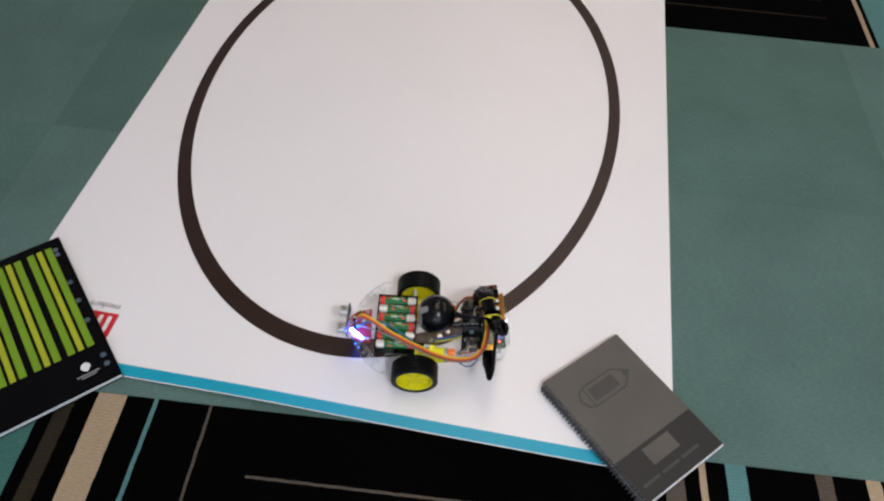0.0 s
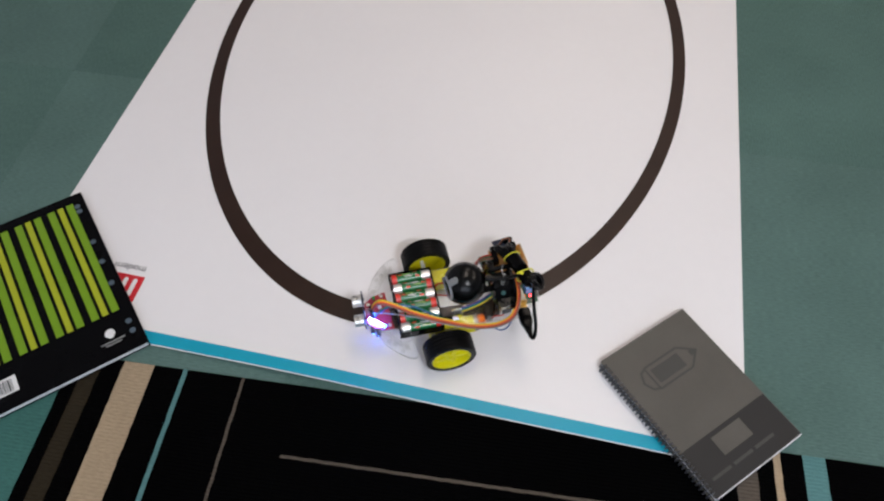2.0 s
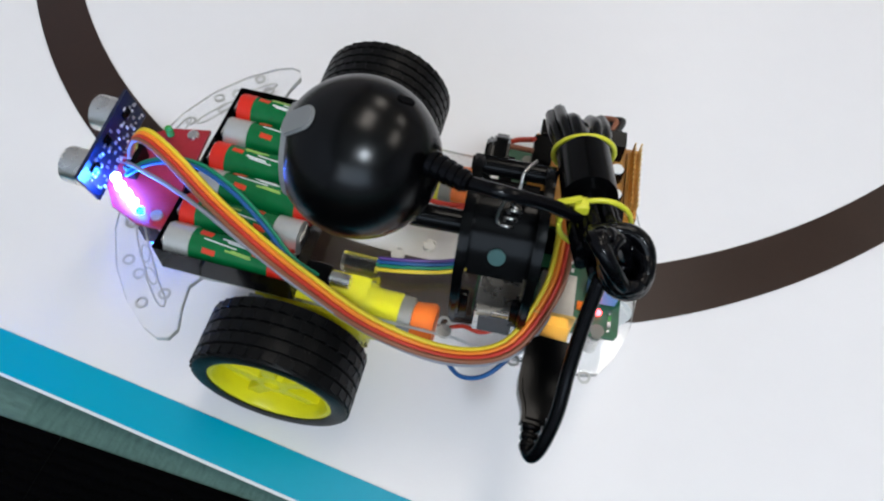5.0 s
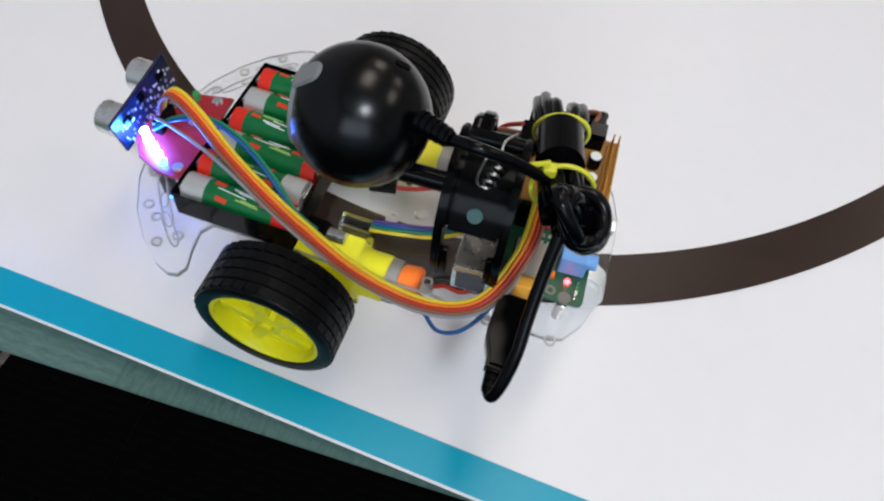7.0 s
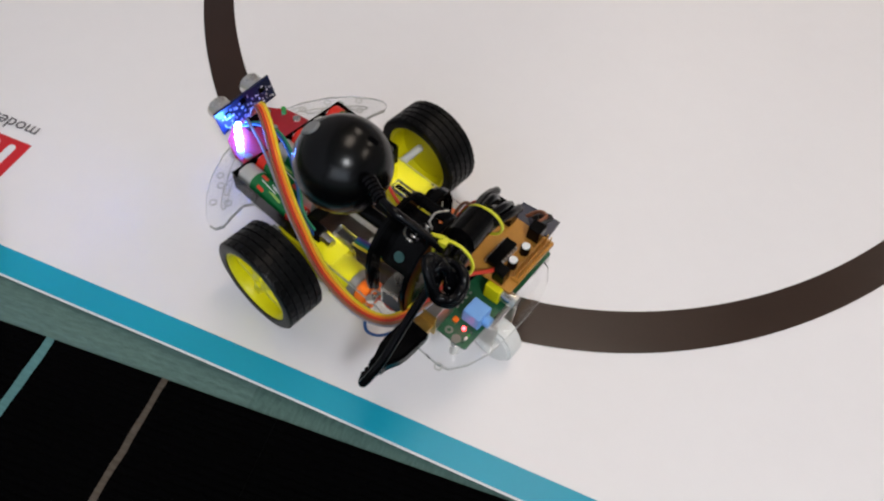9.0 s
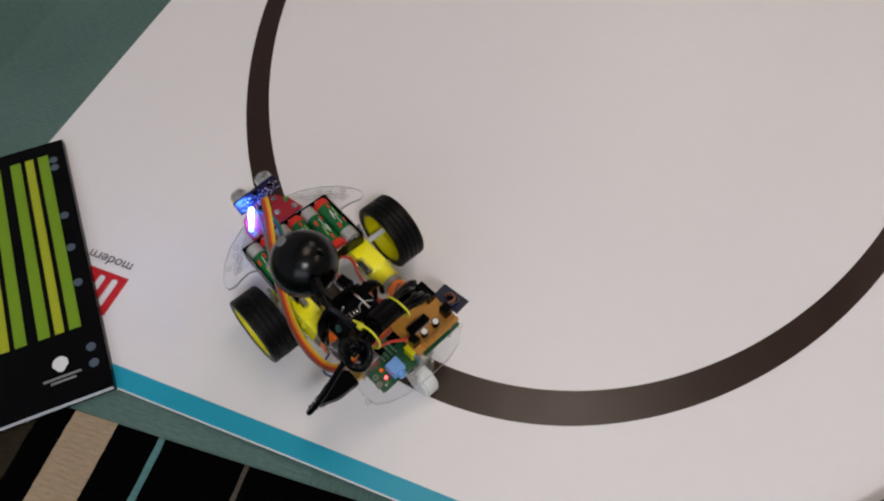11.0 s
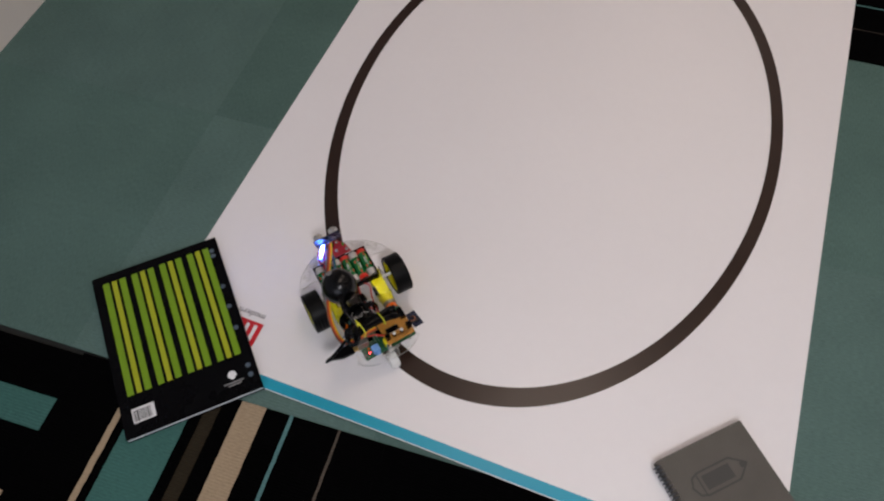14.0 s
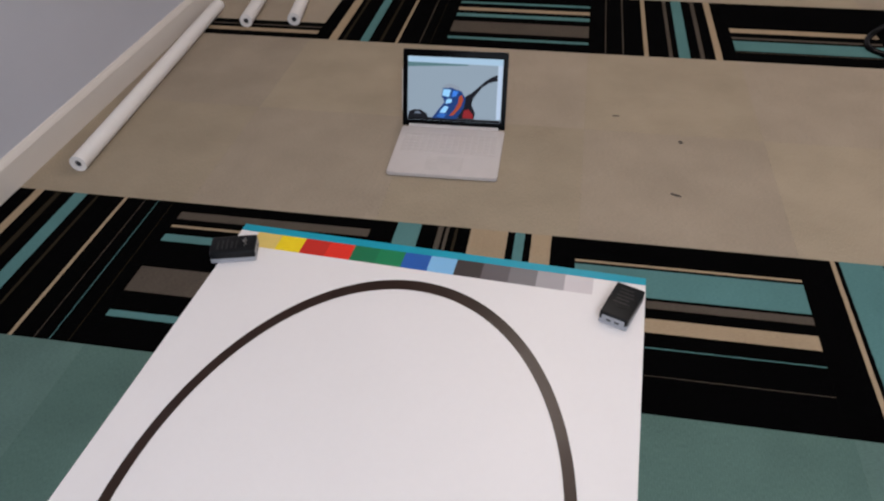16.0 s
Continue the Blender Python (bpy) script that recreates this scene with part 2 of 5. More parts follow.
LAPTOP_KEY = mat("light_grey_keys", (0.51, 0.472, 0.462), 0.5)
SCREEN_GLASS = mat("black_glass_bezel", (0.002, 0.002, 0.0025), 0.10, var=0.1, spec=0.05)
ADAPTER = mat("black_adapter_plastic", (0.004, 0.0045, 0.006), 0.4, var=0.2, scale=60, spec=0.2)
ADAPTER_GREY = mat("grey_adapter_face", (0.34, 0.35, 0.38), 0.45)
TUBE_WHITE = mat("white_rolled_paper", (0.78, 0.75, 0.73), 0.5, var=0.04, scale=12)
DARK_INSIDE = mat("dark_inside", (0.06, 0.06, 0.065), 0.8)


# ---------------- mesh helpers ----------------
def mesh_of(name, bm, material):
    me = bpy.data.meshes.new(name)
    bm.normal_update()
    bm.to_mesh(me)
    bm.free()
    for m in material if isinstance(material, (list, tuple)) else [material]:
        me.materials.append(m)
    return me


def part(name, bm, material, parent=None, label="", smooth=None):
    ob = new(name, mesh_of(name, bm, material))
    if smooth is not None:
        ob.data.shade_smooth()
        if smooth < 180:
            ob.data.set_sharp_from_angle(angle=radians(smooth))
    if parent is not None:
        ob.parent = parent
    if label:
        ob["label"] = label
    return ob


def thing(name, m, label, category, group="", kind=""):
    ob = new(name)
    ob.empty_display_size = 0.05
    ob.matrix_world = m
    return tagged(ob, label, category, group, kind)


def box(sx, sy, sz, m=None, bevel=0.0, bm=None, seg=2, idx=0):
    """A box with its centre at m, its edges rounded by bevel."""
    t = bmesh.new()
    bmesh.ops.create_cube(t, size=1.0, matrix=Matrix.Diagonal((sx, sy, sz, 1)))
    if bevel:
        bmesh.ops.bevel(t, geom=t.edges[:], offset=bevel, segments=seg, affect="EDGES", profile=0.6)
    return merged(t, m, bm, idx)


def merged(t, m, bm, idx=0):
    if m is not None:
        t.transform(m)
    for f in t.faces:
        f.material_index = idx
    if bm is None:
        return t
    me = bpy.data.meshes.new("tmp")
    t.to_mesh(me)
    t.free()
    bm.from_mesh(me)
    bpy.data.meshes.remove(me)
    return bm


def cyl(r, h, m=None, seg=24, r2=None, bevel=0.0, bm=None, idx=0):
    """A cylinder or cone along z with its centre at m."""
    t = bmesh.new()
    bmesh.ops.create_cone(t, cap_ends=True, segments=seg, radius1=r, radius2=r if r2 is None else r2, depth=h)
    if bevel:
        rims = [e for e in t.edges if abs(e.verts[0].co.z - e.verts[1].co.z) < 1e-7]
        bmesh.ops.bevel(t, geom=rims, offset=bevel, segments=2, affect="EDGES")
    return merged(t, m, bm, idx)


def ball(r, m=None, bm=None, u=20, v=12, idx=0):
    t = bmesh.new()
    bmesh.ops.create_uvsphere(t, u_segments=u, v_segments=v, radius=r)
    return merged(t, m, bm, idx)


def lathe(profile, m=None, seg=40, bm=None, idx=0):
    """Turns (radius, height) pairs about z; the profile runs as a closed loop."""
    t = bmesh.new()
    rings = []
    for k in range(seg):
        a = 2 * math.pi * k / seg
        rings.append([t.verts.new((r * math.cos(a), r * math.sin(a), z)) for r, z in profile])
    n = len(profile)
    for k in range(seg):
        a, b = rings[k], rings[(k + 1) % seg]
        for j in range(n):
            t.faces.new((a[j], b[j], b[(j + 1) % n], a[(j + 1) % n]))
    bmesh.ops.recalc_face_normals(t, faces=t.faces[:])
    return merged(t, m, bm, idx)


def prism(outline, z0, z1, m=None, bevel=0.0, bm=None, idx=0):
    """A flat outline raised from z0 to z1."""
    t = bmesh.new()
    top = t.faces.new([t.verts.new((x, y, z1)) for x, y in outline])
    if top.normal.z < 0:
        top.normal_flip()
    t.normal_update()
    if t.faces[:][0].normal.z < 0:
        bmesh.ops.reverse_faces(t, faces=t.faces[:])
    ext = bmesh.ops.extrude_face_region(t, geom=t.faces[:])
    down = [v for v in ext["geom"] if isinstance(v, bmesh.types.BMVert)]
    bmesh.ops.translate(t, verts=down, vec=(0, 0, z0 - z1))
    bmesh.ops.recalc_face_normals(t, faces=t.faces[:])
    if bevel:
        rims = [e for e in t.edges if abs(e.verts[0].co.z - e.verts[1].co.z) < 1e-7]
        bmesh.ops.bevel(t, geom=rims, offset=bevel, segments=2, affect="EDGES")
    return merged(t, m, bm, idx)


def smooth_path(points, steps=8):
    """Catmull-Rom through the points."""
    ps = [Vector(p) for p in points]
    ps = [2 * ps[0] - ps[1], *ps, 2 * ps[-1] - ps[-2]]
    out = []
    for i in range(1, len(ps) - 2):
        a, b, c, d = ps[i - 1:i + 3]
        for k in range(steps):
            t = k / steps
            out.append(0.5 * (2 * b + (c - a) * t + (2 * a - 5 * b + 4 * c - d) * t * t + (3 * b - a - 3 * c + d) * t ** 3))
    out.append(ps[-2])
    return out


def tube(points, r, seg=8, bm=None, closed=False, steps=8, flat=1.0, idx=0):
    """A round cable through the points."""
    path = smooth_path(points, steps)
    t = bmesh.new() if bm is None else bm
    up = Vector((0, 0, 1))
    rings = []
    n = len(path)
    for i, p in enumerate(path):
        d = (path[min(i + 1, n - 1)] - path[max(i - 1, 0)]).normalized()
        side = d.cross(up)
        if side.length < 0.05:
            side = d.cross(Vector((1, 0, 0)))
        side.normalize()
        if rings and side.dot(last) < 0:
            side = -side
        last = side
        top = side.cross(d).normalized()
        rings.append([t.verts.new(p + (side * math.cos(a) + top * math.sin(a) * flat) * r) for a in (2 * math.pi * k / seg for k in range(seg))])
    for a, b in zip(rings, rings[1:]):
        for j in range(seg):
            f = t.faces.new((a[j], a[(j + 1) % seg], b[(j + 1) % seg], b[j]))
            f.material_index, f.smooth = idx, True
    for ring in (rings[0], rings[-1]):
        f = t.faces.new(ring)
        f.material_index = idx
    bmesh.ops.recalc_face_normals(t, faces=t.faces[:]) if bm is None else None
    return t


def slab(x0, x1, y0, y1, z0, z1, bm=None, idx=0, bevel=0.0):
    return box(x1 - x0, y1 - y0, z1 - z0, Matrix.Translation(((x0 + x1) / 2, (y0 + y1) / 2, (z0 + z1) / 2)), bevel, bm, idx=idx)


def rounded(sx, sy, r, n=5, cx=0.0, cy=0.0):
    """Outline of a rectangle with round corners."""
    out = []
    for k, (qx, qy) in enumerate(((1, 1), (-1, 1), (-1, -1), (1, -1))):
        for j in range(n + 1):
            a = math.pi / 2 * (k + j / n)
            out.append((cx + qx * (sx / 2 - r) + r * math.cos(a), cy + qy * (sy / 2 - r) + r * math.sin(a)))
    return out


def to(p, q):
    """A pose at the middle of p and q with z along the way from p to q, and the distance."""
    p, q = Vector(p), Vector(q)
    d = q - p
    return Matrix.Translation((p + q) / 2) @ d.to_track_quat("Z", "Y").to_matrix().to_4x4(), d.length


# ---------------- the room ----------------
GRID = pose(0, 0, 0, 0, 0, TURN)
U0, U1, V0, V1 = -1.16, 4.2, -3.4, 4.6
TOP = -0.002         # the carpet's surface; the poster's is z = 0


def build_room():
    floor = tagged(part("floor", slab(U0 - 0.1, U1 + 0.1, V0 - 0.1, V1 + 0.1, -0.12, TOP - 0.006), BACKING), "office floor laid with square loop-pile carpet tiles", "floor", kind="structure")
    floor.matrix_world = GRID
    west = part("wall_west", slab(U0 - 0.12, U0, V0, V1, TOP - 0.006, CEIL), WALL)
    tagged(west, "pale grey painted wall with a cream skirting board", "wall", kind="structure").matrix_world = GRID
    prof = [(0, 0), (0.016, 0), (0.016, 0.082), (0.012, 0.090), (0.006, 0.097), (0, 0.099)]
    bm = bmesh.new()
    a = [bm.verts.new((U0 + x, V0, TOP - 0.006 + z)) for x, z in prof]
    b = [bm.verts.new((U0 + x, V1, TOP - 0.006 + z)) for x, z in prof]
    for j in range(len(prof)):
        k = (j + 1) % len(prof)
        bm.faces.new((a[j], a[k], b[k], b[j]))
    bmesh.ops.recalc_face_normals(bm, faces=bm.faces[:])
    tagged(part("baseboard", bm, SKIRT), "cream painted skirting board along the wall", "baseboard", kind="structure").matrix_world = GRID
    east = tagged(part("wall_east", slab(U1, U1 + 0.12, V0, V1, TOP - 0.006, CEIL), WALL), "plain pale grey painted wall", "wall", kind="structure")
    north = tagged(part("wall_north", slab(U0 - 0.12, U1 + 0.12, V1, V1 + 0.12, TOP - 0.006, CEIL), WALL), "plain pale grey painted wall", "wall", kind="structure")
    bm = bmesh.new()
    wa, wb, za, zb = -0.5, 1.9, 0.85, 2.25
    slab(U0 - 0.12, wa, V0 - 0.12, V0, TOP - 0.006, CEIL, bm)
    slab(wb, U1 + 0.12, V0 - 0.12, V0, TOP - 0.006, CEIL, bm)
    slab(wa, wb, V0 - 0.12, V0, TOP - 0.006, za, bm)
    slab(wa, wb, V0 - 0.12, V0, zb, CEIL, bm)
    south = tagged(part("wall_south", bm, WALL), "pale grey painted wall with a window opening", "wall", kind="structure")
    ceil = tagged(part("ceiling", slab(U0 - 0.12, U1 + 0.12, V0 - 0.12, V1 + 0.12, CEIL, CEIL + 0.1), CEILING), "plain white ceiling", "ceiling", kind="structure")
    for o in (east, north, south, ceil):
        o.matrix_world = GRID
    for lu, lv in LAMPS:
        lamp = thing("ceiling_light", Matrix.Translation(room(lu, lv, CEIL)) @ GRID, "flat white ceiling light panel, lit", "ceiling light", "ceiling lights")
        part("frame", prism_frame(0.64, 0.64 if lv < -2 else 1.24, 0.025, 0.03), CEILING, lamp).location = (0, 0, -0.03)
        part("diffuser", slab(-0.29, 0.29, -0.29 if lv < -2 else -0.59, 0.29 if lv < -2 else 0.59, -0.018, -0.010), glow("lit_diffuser", (1.0, 0.85, 0.7), 2.0), lamp)
    return floor


def prism_frame(sx, sy, w, h):
    bm = bmesh.new()
    slab(-sx / 2, sx / 2, -sy / 2, -sy / 2 + w, 0, h, bm)
    slab(-sx / 2, sx / 2, sy / 2 - w, sy / 2, 0, h, bm)
    slab(-sx / 2, -sx / 2 + w, -sy / 2 + w, sy / 2 - w, 0, h, bm)
    slab(sx / 2 - w, sx / 2, -sy / 2 + w, sy / 2 - w, 0, h, bm)
    return bm


# ---------------- carpet tiles ----------------
K, TN, TE, GY, OL, GR = CARPET_BLACK, CARPET_TAN, CARPET_TEAL, CARPET_GREY, CARPET_OLIVE, CARPET_GREEN
SEAM = 0.00004


def on_u(u):
    return 1.006 * u - 0.003


def on_v(v):
    """The bands' edges as they lie."""
    return float(np.interp(v, (-3.5, -1.215, -0.703, 0.307, 0.82, 1.858, 2.37, 5.0), (-3.5, -1.222, -0.709, 0.309, 0.8225, 1.870, 2.39, 5.05)))


def striped_tile(floor, u0, u1, v0, v1, stripes, across, laid=False):
    """A black tile with woven bars: across 'u' gives bars side by side along u, 'v' along v. A bar is (from, to, material)."""
    if not laid:
        stripes = [(on_u(p), on_u(q), m) if across == "u" else (on_v(p), on_v(q), m) for p, q, m in stripes]
        u0, u1, v0, v1 = on_u(u0), on_u(u1), on_v(v0), on_v(v1)
    bm = bmesh.new()
    mats = [K]
    lo, hi = (u0, u1) if across == "u" else (v0, v1)
    cuts = []
    at = lo + SEAM
    for a, b, m in sorted(stripes):
        a, b = max(a, lo + SEAM), min(b, hi - SEAM)
        if a > at:
            cuts.append((at, a, K))
        cuts.append((a, b, m))
        at = b
    if at < hi - SEAM:
        cuts.append((at, hi - SEAM, K))
    for a, b, m in cuts:
        if m not in mats:
            mats.append(m)
        i = mats.index(m)
        # a wandering yarn edge
        p, q = (v0 + SEAM, v1 - SEAM) if across == "u" else (u0 + SEAM, u1 - SEAM)
        n = 2 if b - a < 0.002 else 64
        def edge(c, k):
            if abs(c - lo) < 2 * SEAM or abs(c - hi) < 2 * SEAM or n == 2:
                return c
            return c + 0.0009 * noise.noise((c * 91, k * 1.7, 0.3))
        rows = []
        for k in range(n + 1):
            s = p + (q - p) * k / n
            rows.append([bm.verts.new((edge(c, k), s, 0) if across == "u" else (s, edge(c, k), 0)) for c in (a, b)])
        for r, t in zip(rows, rows[1:]):
            f = bm.faces.new((r[0], r[1], t[1], t[0]))
            f.material_index = i
            if f.normal.z < 0:
                f.normal_flip()
    bm.normal_update()
    for f in bm.faces:
        if f.normal.z < 0:
            f.normal_flip()
    o = part("carpet_tile", bm, mats, floor)
    o.location = (0, 0, TOP)
    return o


def plain_tile(floor, u0, u1, v0, v1, material):
    u0, u1, v0, v1 = on_u(u0), on_u(u1), on_v(v0), on_v(v1)
    bm = bmesh.new()
    f = bm.faces.new([bm.verts.new(p) for p in ((u0 + SEAM, v0 + SEAM, 0), (u1 - SEAM, v0 + SEAM, 0), (u1 - SEAM, v1 - SEAM, 0), (u0 + SEAM, v1 - SEAM, 0))])
    o = part("carpet_tile", bm, material, floor)
    o.location = (0, 0, TOP)


def build_carpet(floor):
    S = 0.512
    for k in range(-1, 8):                       # plain green rows between the striped bands
        u = -0.635 + S * (k - 1) + 0.002
        for j, (va, vb) in enumerate(((-0.703, -0.198), (-0.198, 0.307))):
            plain_tile(floor, max(u, U0), u + S, va, vb, CARPET_GREEN if (k + j) % 2 else CARPET_GREEN_Y)
        for j, (va, vb) in enumerate(((0.82, 1.339), (1.339, 1.858))):
            plain_tile(floor, max(u, U0), u + S, va, vb, CARPET_BEIGE if (k + j) % 2 else CARPET_BEIGE_Y)
        for j in range(4):
            plain_tile(floor, max(u, U0), u + S, 2.37 + S * j, 2.37 + S * (j + 1), CARPET_BEIGE if (k + j) % 2 else CARPET_BEIGE_Y)
        for j in range(4):
            plain_tile(floor, max(u, U0), u + S, -1.215 - S * (j + 1), -1.215 - S * j, CARPET_GREEN if (k + j) % 2 else CARPET_GREEN_Y)
    # middle band
    va, vb = 0.307, 0.82
    striped_tile(floor, U0, -0.635, va, vb, [(-1.083, -1.058, TN), (-1.020, -1.004, OL), (-0.966, -0.928, TE), (-0.900, -0.892, OL), (-0.818, -0.809, TN), (-0.757, -0.755, GY), (-0.720, -0.718, TE), (-0.676, -0.674, OL)], "u")
    striped_tile(floor, -0.635, -0.125, va, vb, [(0.75, 0.78, GY), (0.716, 0.725, TN), (0.660, 0.688, TE), (0.477, 0.563, GY), (0.394, 0.414, TE)], "v")
    striped_tile(floor, -0.125, 0.372, va, vb, [(-0.061, 0.0, TE), (0.044, 0.057, GY), (0.064, 0.072, GY), (0.087, 0.094, OL), (0.126, 0.219, TN), (0.237, 0.261, TE), (0.278, 0.326, TN)], "u")
    striped_tile(floor, 0.386, 0.894, va, vb, [(0.733, 0.741, TN), (0.63, 0.725, TE), (0.597, 0.621, GY), (0.523, 0.565, TN), (0.4775, 0.4805, TE), (0.402, 0.4035, GY)], "v")
    striped_tile(floor, 0.372, 0.386, va, vb, [], "v")
    striped_tile(floor, 0.894, 1.405, va, vb, [(0.970, 0.980, TN), (0.990, 1.085, TE), (1.14, 1.16, TN), (1.22, 1.235, OL), (1.30, 1.34, TN)], "u")
    # near band, laid a little askew
    va, vb = -1.215, -0.7085
    # the two leftmost teal bars are coloured darker for the dim corner
    for u0, u1, bars, across in (
            (U0, -0.614, [(-0.839, -0.7875, CARPET_TEAL_SHADED), (-0.95, -0.93, TN), (-1.06, -1.0, GY)], "v"),
            (-0.614, -0.105, [(-0.516, -0.506, TN), (-0.492, -0.4055, CARPET_TEAL_SHADED), (-0.387, -0.365, OL), (-0.338, -0.2973, TN), (-0.2585, -0.2525, TE), (-0.180, -0.176, GY)], "u"),
            (-0.105, 0.405, [(-0.804, -0.800, GY), (-1.0, -0.97, TN)], "v"),
            (0.405, 0.915, [(0.448, 0.474, GY), (0.4945, 0.504, TN), (0.531, 0.559, TE), (0.652, 0.675, GY), (0.72, 0.74, TN), (0.80, 0.83, TE)], "u"),
            (0.915, 1.425, [(-0.80, -0.78, TN), (-0.95, -0.9, TE)], "v")):
        o = striped_tile(floor, u0, u1, va, vb if u0 > U0 else -0.7125, bars, across, laid=True)
        o.matrix_local = pose(-0.25, vb, TOP + 0.0006, 0, 0, 0.7) @ pose(0.25, -vb, 0)
    # far band
    va, vb = 1.858, 2.37
    striped_tile(floor, U0, -0.62, va, vb, [(1.90, 1.93, TN), (1.955, 1.965, GY), (2.0, 2.25, CARPET_BEIGE)], "v")
    striped_tile(floor, -0.62, -0.125, va, vb, [(-0.563, -0.530, TN), (-0.51, -0.50, OL), (-0.442, -0.410, TE), (-0.37, -0.36, OL), (-0.309, -0.299, TN), (-0.221, -0.218, GY), (-0.18, -0.178, OL)], "u")
    striped_tile(floor, -0.125, 0.39, va, vb, [(1.925, 1.945, TE), (1.985, 2.085, GY), (2.13, 2.16, TE), (2.19, 2.22, TN), (2.26, 2.28, TE)], "v")
    striped_tile(floor, 0.39, 0.90, va, vb, [(0.45, 0.453, GY), (0.511, 0.515, GY), (0.585, 0.600, TN), (0.670, 0.682, GY), (0.703, 0.741, TE), (0.776, 0.790, GY), (0.827, 0.850, TN)], "u")
    striped_tile(floor, 0.90, 1.41, va, vb, [(1.930, 1.934, GY), (1.943, 2.024, TE), (2.040, 2.056, GY), (2.094, 2.132, TN)], "v")
    striped_tile(floor, 1.41, 1.92, va, vb, [(1.5, 1.52, TN), (1.6, 1.66, TE)], "u")
    # spills on the beige tiles
    blot = mat("dark_spill", (0.05, 0.042, 0.034), 0.9)
    for (x, y), sx, sy, a in (((0.5876, 1.3458), 0.013, 0.018, 20), ((0.5734, 1.0761), 0.032, 0.010, -20), ((0.395, 1.465), 0.022, 0.006, 5)):
        out = [(sx * (1 + 0.3 * noise.noise((k, x, y))) * math.cos(k * math.pi / 7) / 2, sy * (1 + 0.3 * noise.noise((k, y, x))) * math.sin(k * math.pi / 7) / 2) for k in range(14)]
        o = tagged(part("stain", prism(out, 0, 0.0008), blot), "small dark spill dried on the beige carpet", "stain", "spills", "stuff")
        o.matrix_world = pose(x, y, TOP, 0, 0, a)


def lettering(word, size):
    """A word as a flat mesh in the built-in font."""
    data = bpy.data.curves.new("word", "FONT")
    data.body, data.size, data.extrude = word, size, 0.0001
    ob = bpy.data.objects.new("word", data)
    bm = bmesh.new()
    me = ob.to_mesh()
    bm.from_mesh(me)
    ob.to_mesh_clear()
    bpy.data.objects.remove(ob)
    bpy.data.curves.remove(data)
    return bm


# ---------------- the poster with the track ----------------
PX0, PX1, PY0, PY1 = -0.4965, 0.5045, -0.7003, 0.727
RX_OUT, RX_IN, ASPECT = 0.4128, 0.3909, 0.6779


def lift(x, y):
    """The free edge between the two books stands a little off the carpet."""
    k = max(0.0, min(1.0, (-0.60 - y) / 0.10))
    return 0.006 * k * k * math.exp(-((x + 0.08) / 0.16) ** 2)


def build_poster():
    poster = thing("track_poster", pose(0, 0, 0), "large white printed poster with an oval black track on carpet", "poster")
    def sheet(x0, x1, y0, y1, nx, ny, top, thick):
        bm = bmesh.new()
        grid = []
        for j in range(ny + 1):
            y = y0 + (y1 - y0) * j / ny
            grid.append([bm.verts.new((x, y, top + lift(x, y))) for x in (x0 + (x1 - x0) * i / nx for i in range(nx + 1))])
        for j in range(ny):
            for i in range(nx):
                bm.faces.new((grid[j][i], grid[j][i + 1], grid[j + 1][i + 1], grid[j + 1][i]))
        ext = bmesh.ops.extrude_face_region(bm, geom=bm.faces[:])
        bmesh.ops.translate(bm, verts=[v for v in ext["geom"] if isinstance(v, bmesh.types.BMVert)], vec=(0, 0, -thick))
        bmesh.ops.recalc_face_normals(bm, faces=bm.faces[:])
        return bm
    part("sheet", sheet(PX0, PX1, PY0, PY1, 40, 90, -0.0005, 0.0006), PAPER, poster, "white coated paper sheet")
    for y0, y1 in ((PY0 + 0.0012, -0.6816), (0.7030, PY1)):
        part("border_strip", sheet(PX0, PX1, y0, y1, 40, 2, 0.0, 0.0003), INK_TEAL, poster, "teal printed edge strip")
    bm = bmesh.new()
    n = 360
    ring = []
    for k in range(n):
        a = 2 * math.pi * k / n
        ring.append([bm.verts.new((0.0005 + r * math.cos(a), r * math.sin(a) / ASPECT, 0)) for r in (RX_IN, RX_OUT)])
    for k in range(n):
        p, q = ring[k], ring[(k + 1) % n]
        bm.faces.new((p[0], p[1], q[1], q[0]))
    part("track_line", bm, INK_TRACK, poster, "black-brown printed oval line")
    cells = [(0.72, 0.54, 0.15), (0.86, 0.64, 0.003), (0.55, 0.020, 0.010), (0.76, 0.028, 0.012), (0.004, 0.16, 0.065), (0.004, 0.21, 0.08), (0.012, 0.10, 0.42), (0.22, 0.50, 0.80),
             (0.035, 0.026, 0.026), (0.11, 0.095, 0.105), (0.18, 0.17, 0.18), (0.36, 0.34, 0.36), (0.62, 0.58, 0.60)]
    for k, col in enumerate(cells):
        x = -0.448 + 0.0643 * k
        part("colour_swatch", slab(x, x + 0.0643, 0.6475, 0.7028, -0.0003, 0.0), mat("swatch_ink", col, 0.4, var=0.04), poster)
    # the corner's print, upside down to the camera, drawn as plain shapes
    red = mat("red_print", (0.55, 0.012, 0.02), 0.4, var=0.05)
    part("red_mark", slab(-0.405, -0.3235, -0.6445, -0.604, -0.0003, 0.0), red, poster, "red printed block")
    for x in (-0.3345, -0.3480, -0.3615):
        part("white_bar", prism(rounded(0.0062, 0.029, 0.0029, 5, x, -0.6235), -0.0001, 0.0003), WHITE_PRINT, poster)
    grey = mat("grey_lettering_print", (0.10, 0.09, 0.10), 0.5)
    part("grey_lettering", lettering("modern", 0.0150), grey, poster, "grey printed word modern").matrix_local = pose(-0.3275, -0.5880, 0.0002, 0, 0, 180)
    return poster


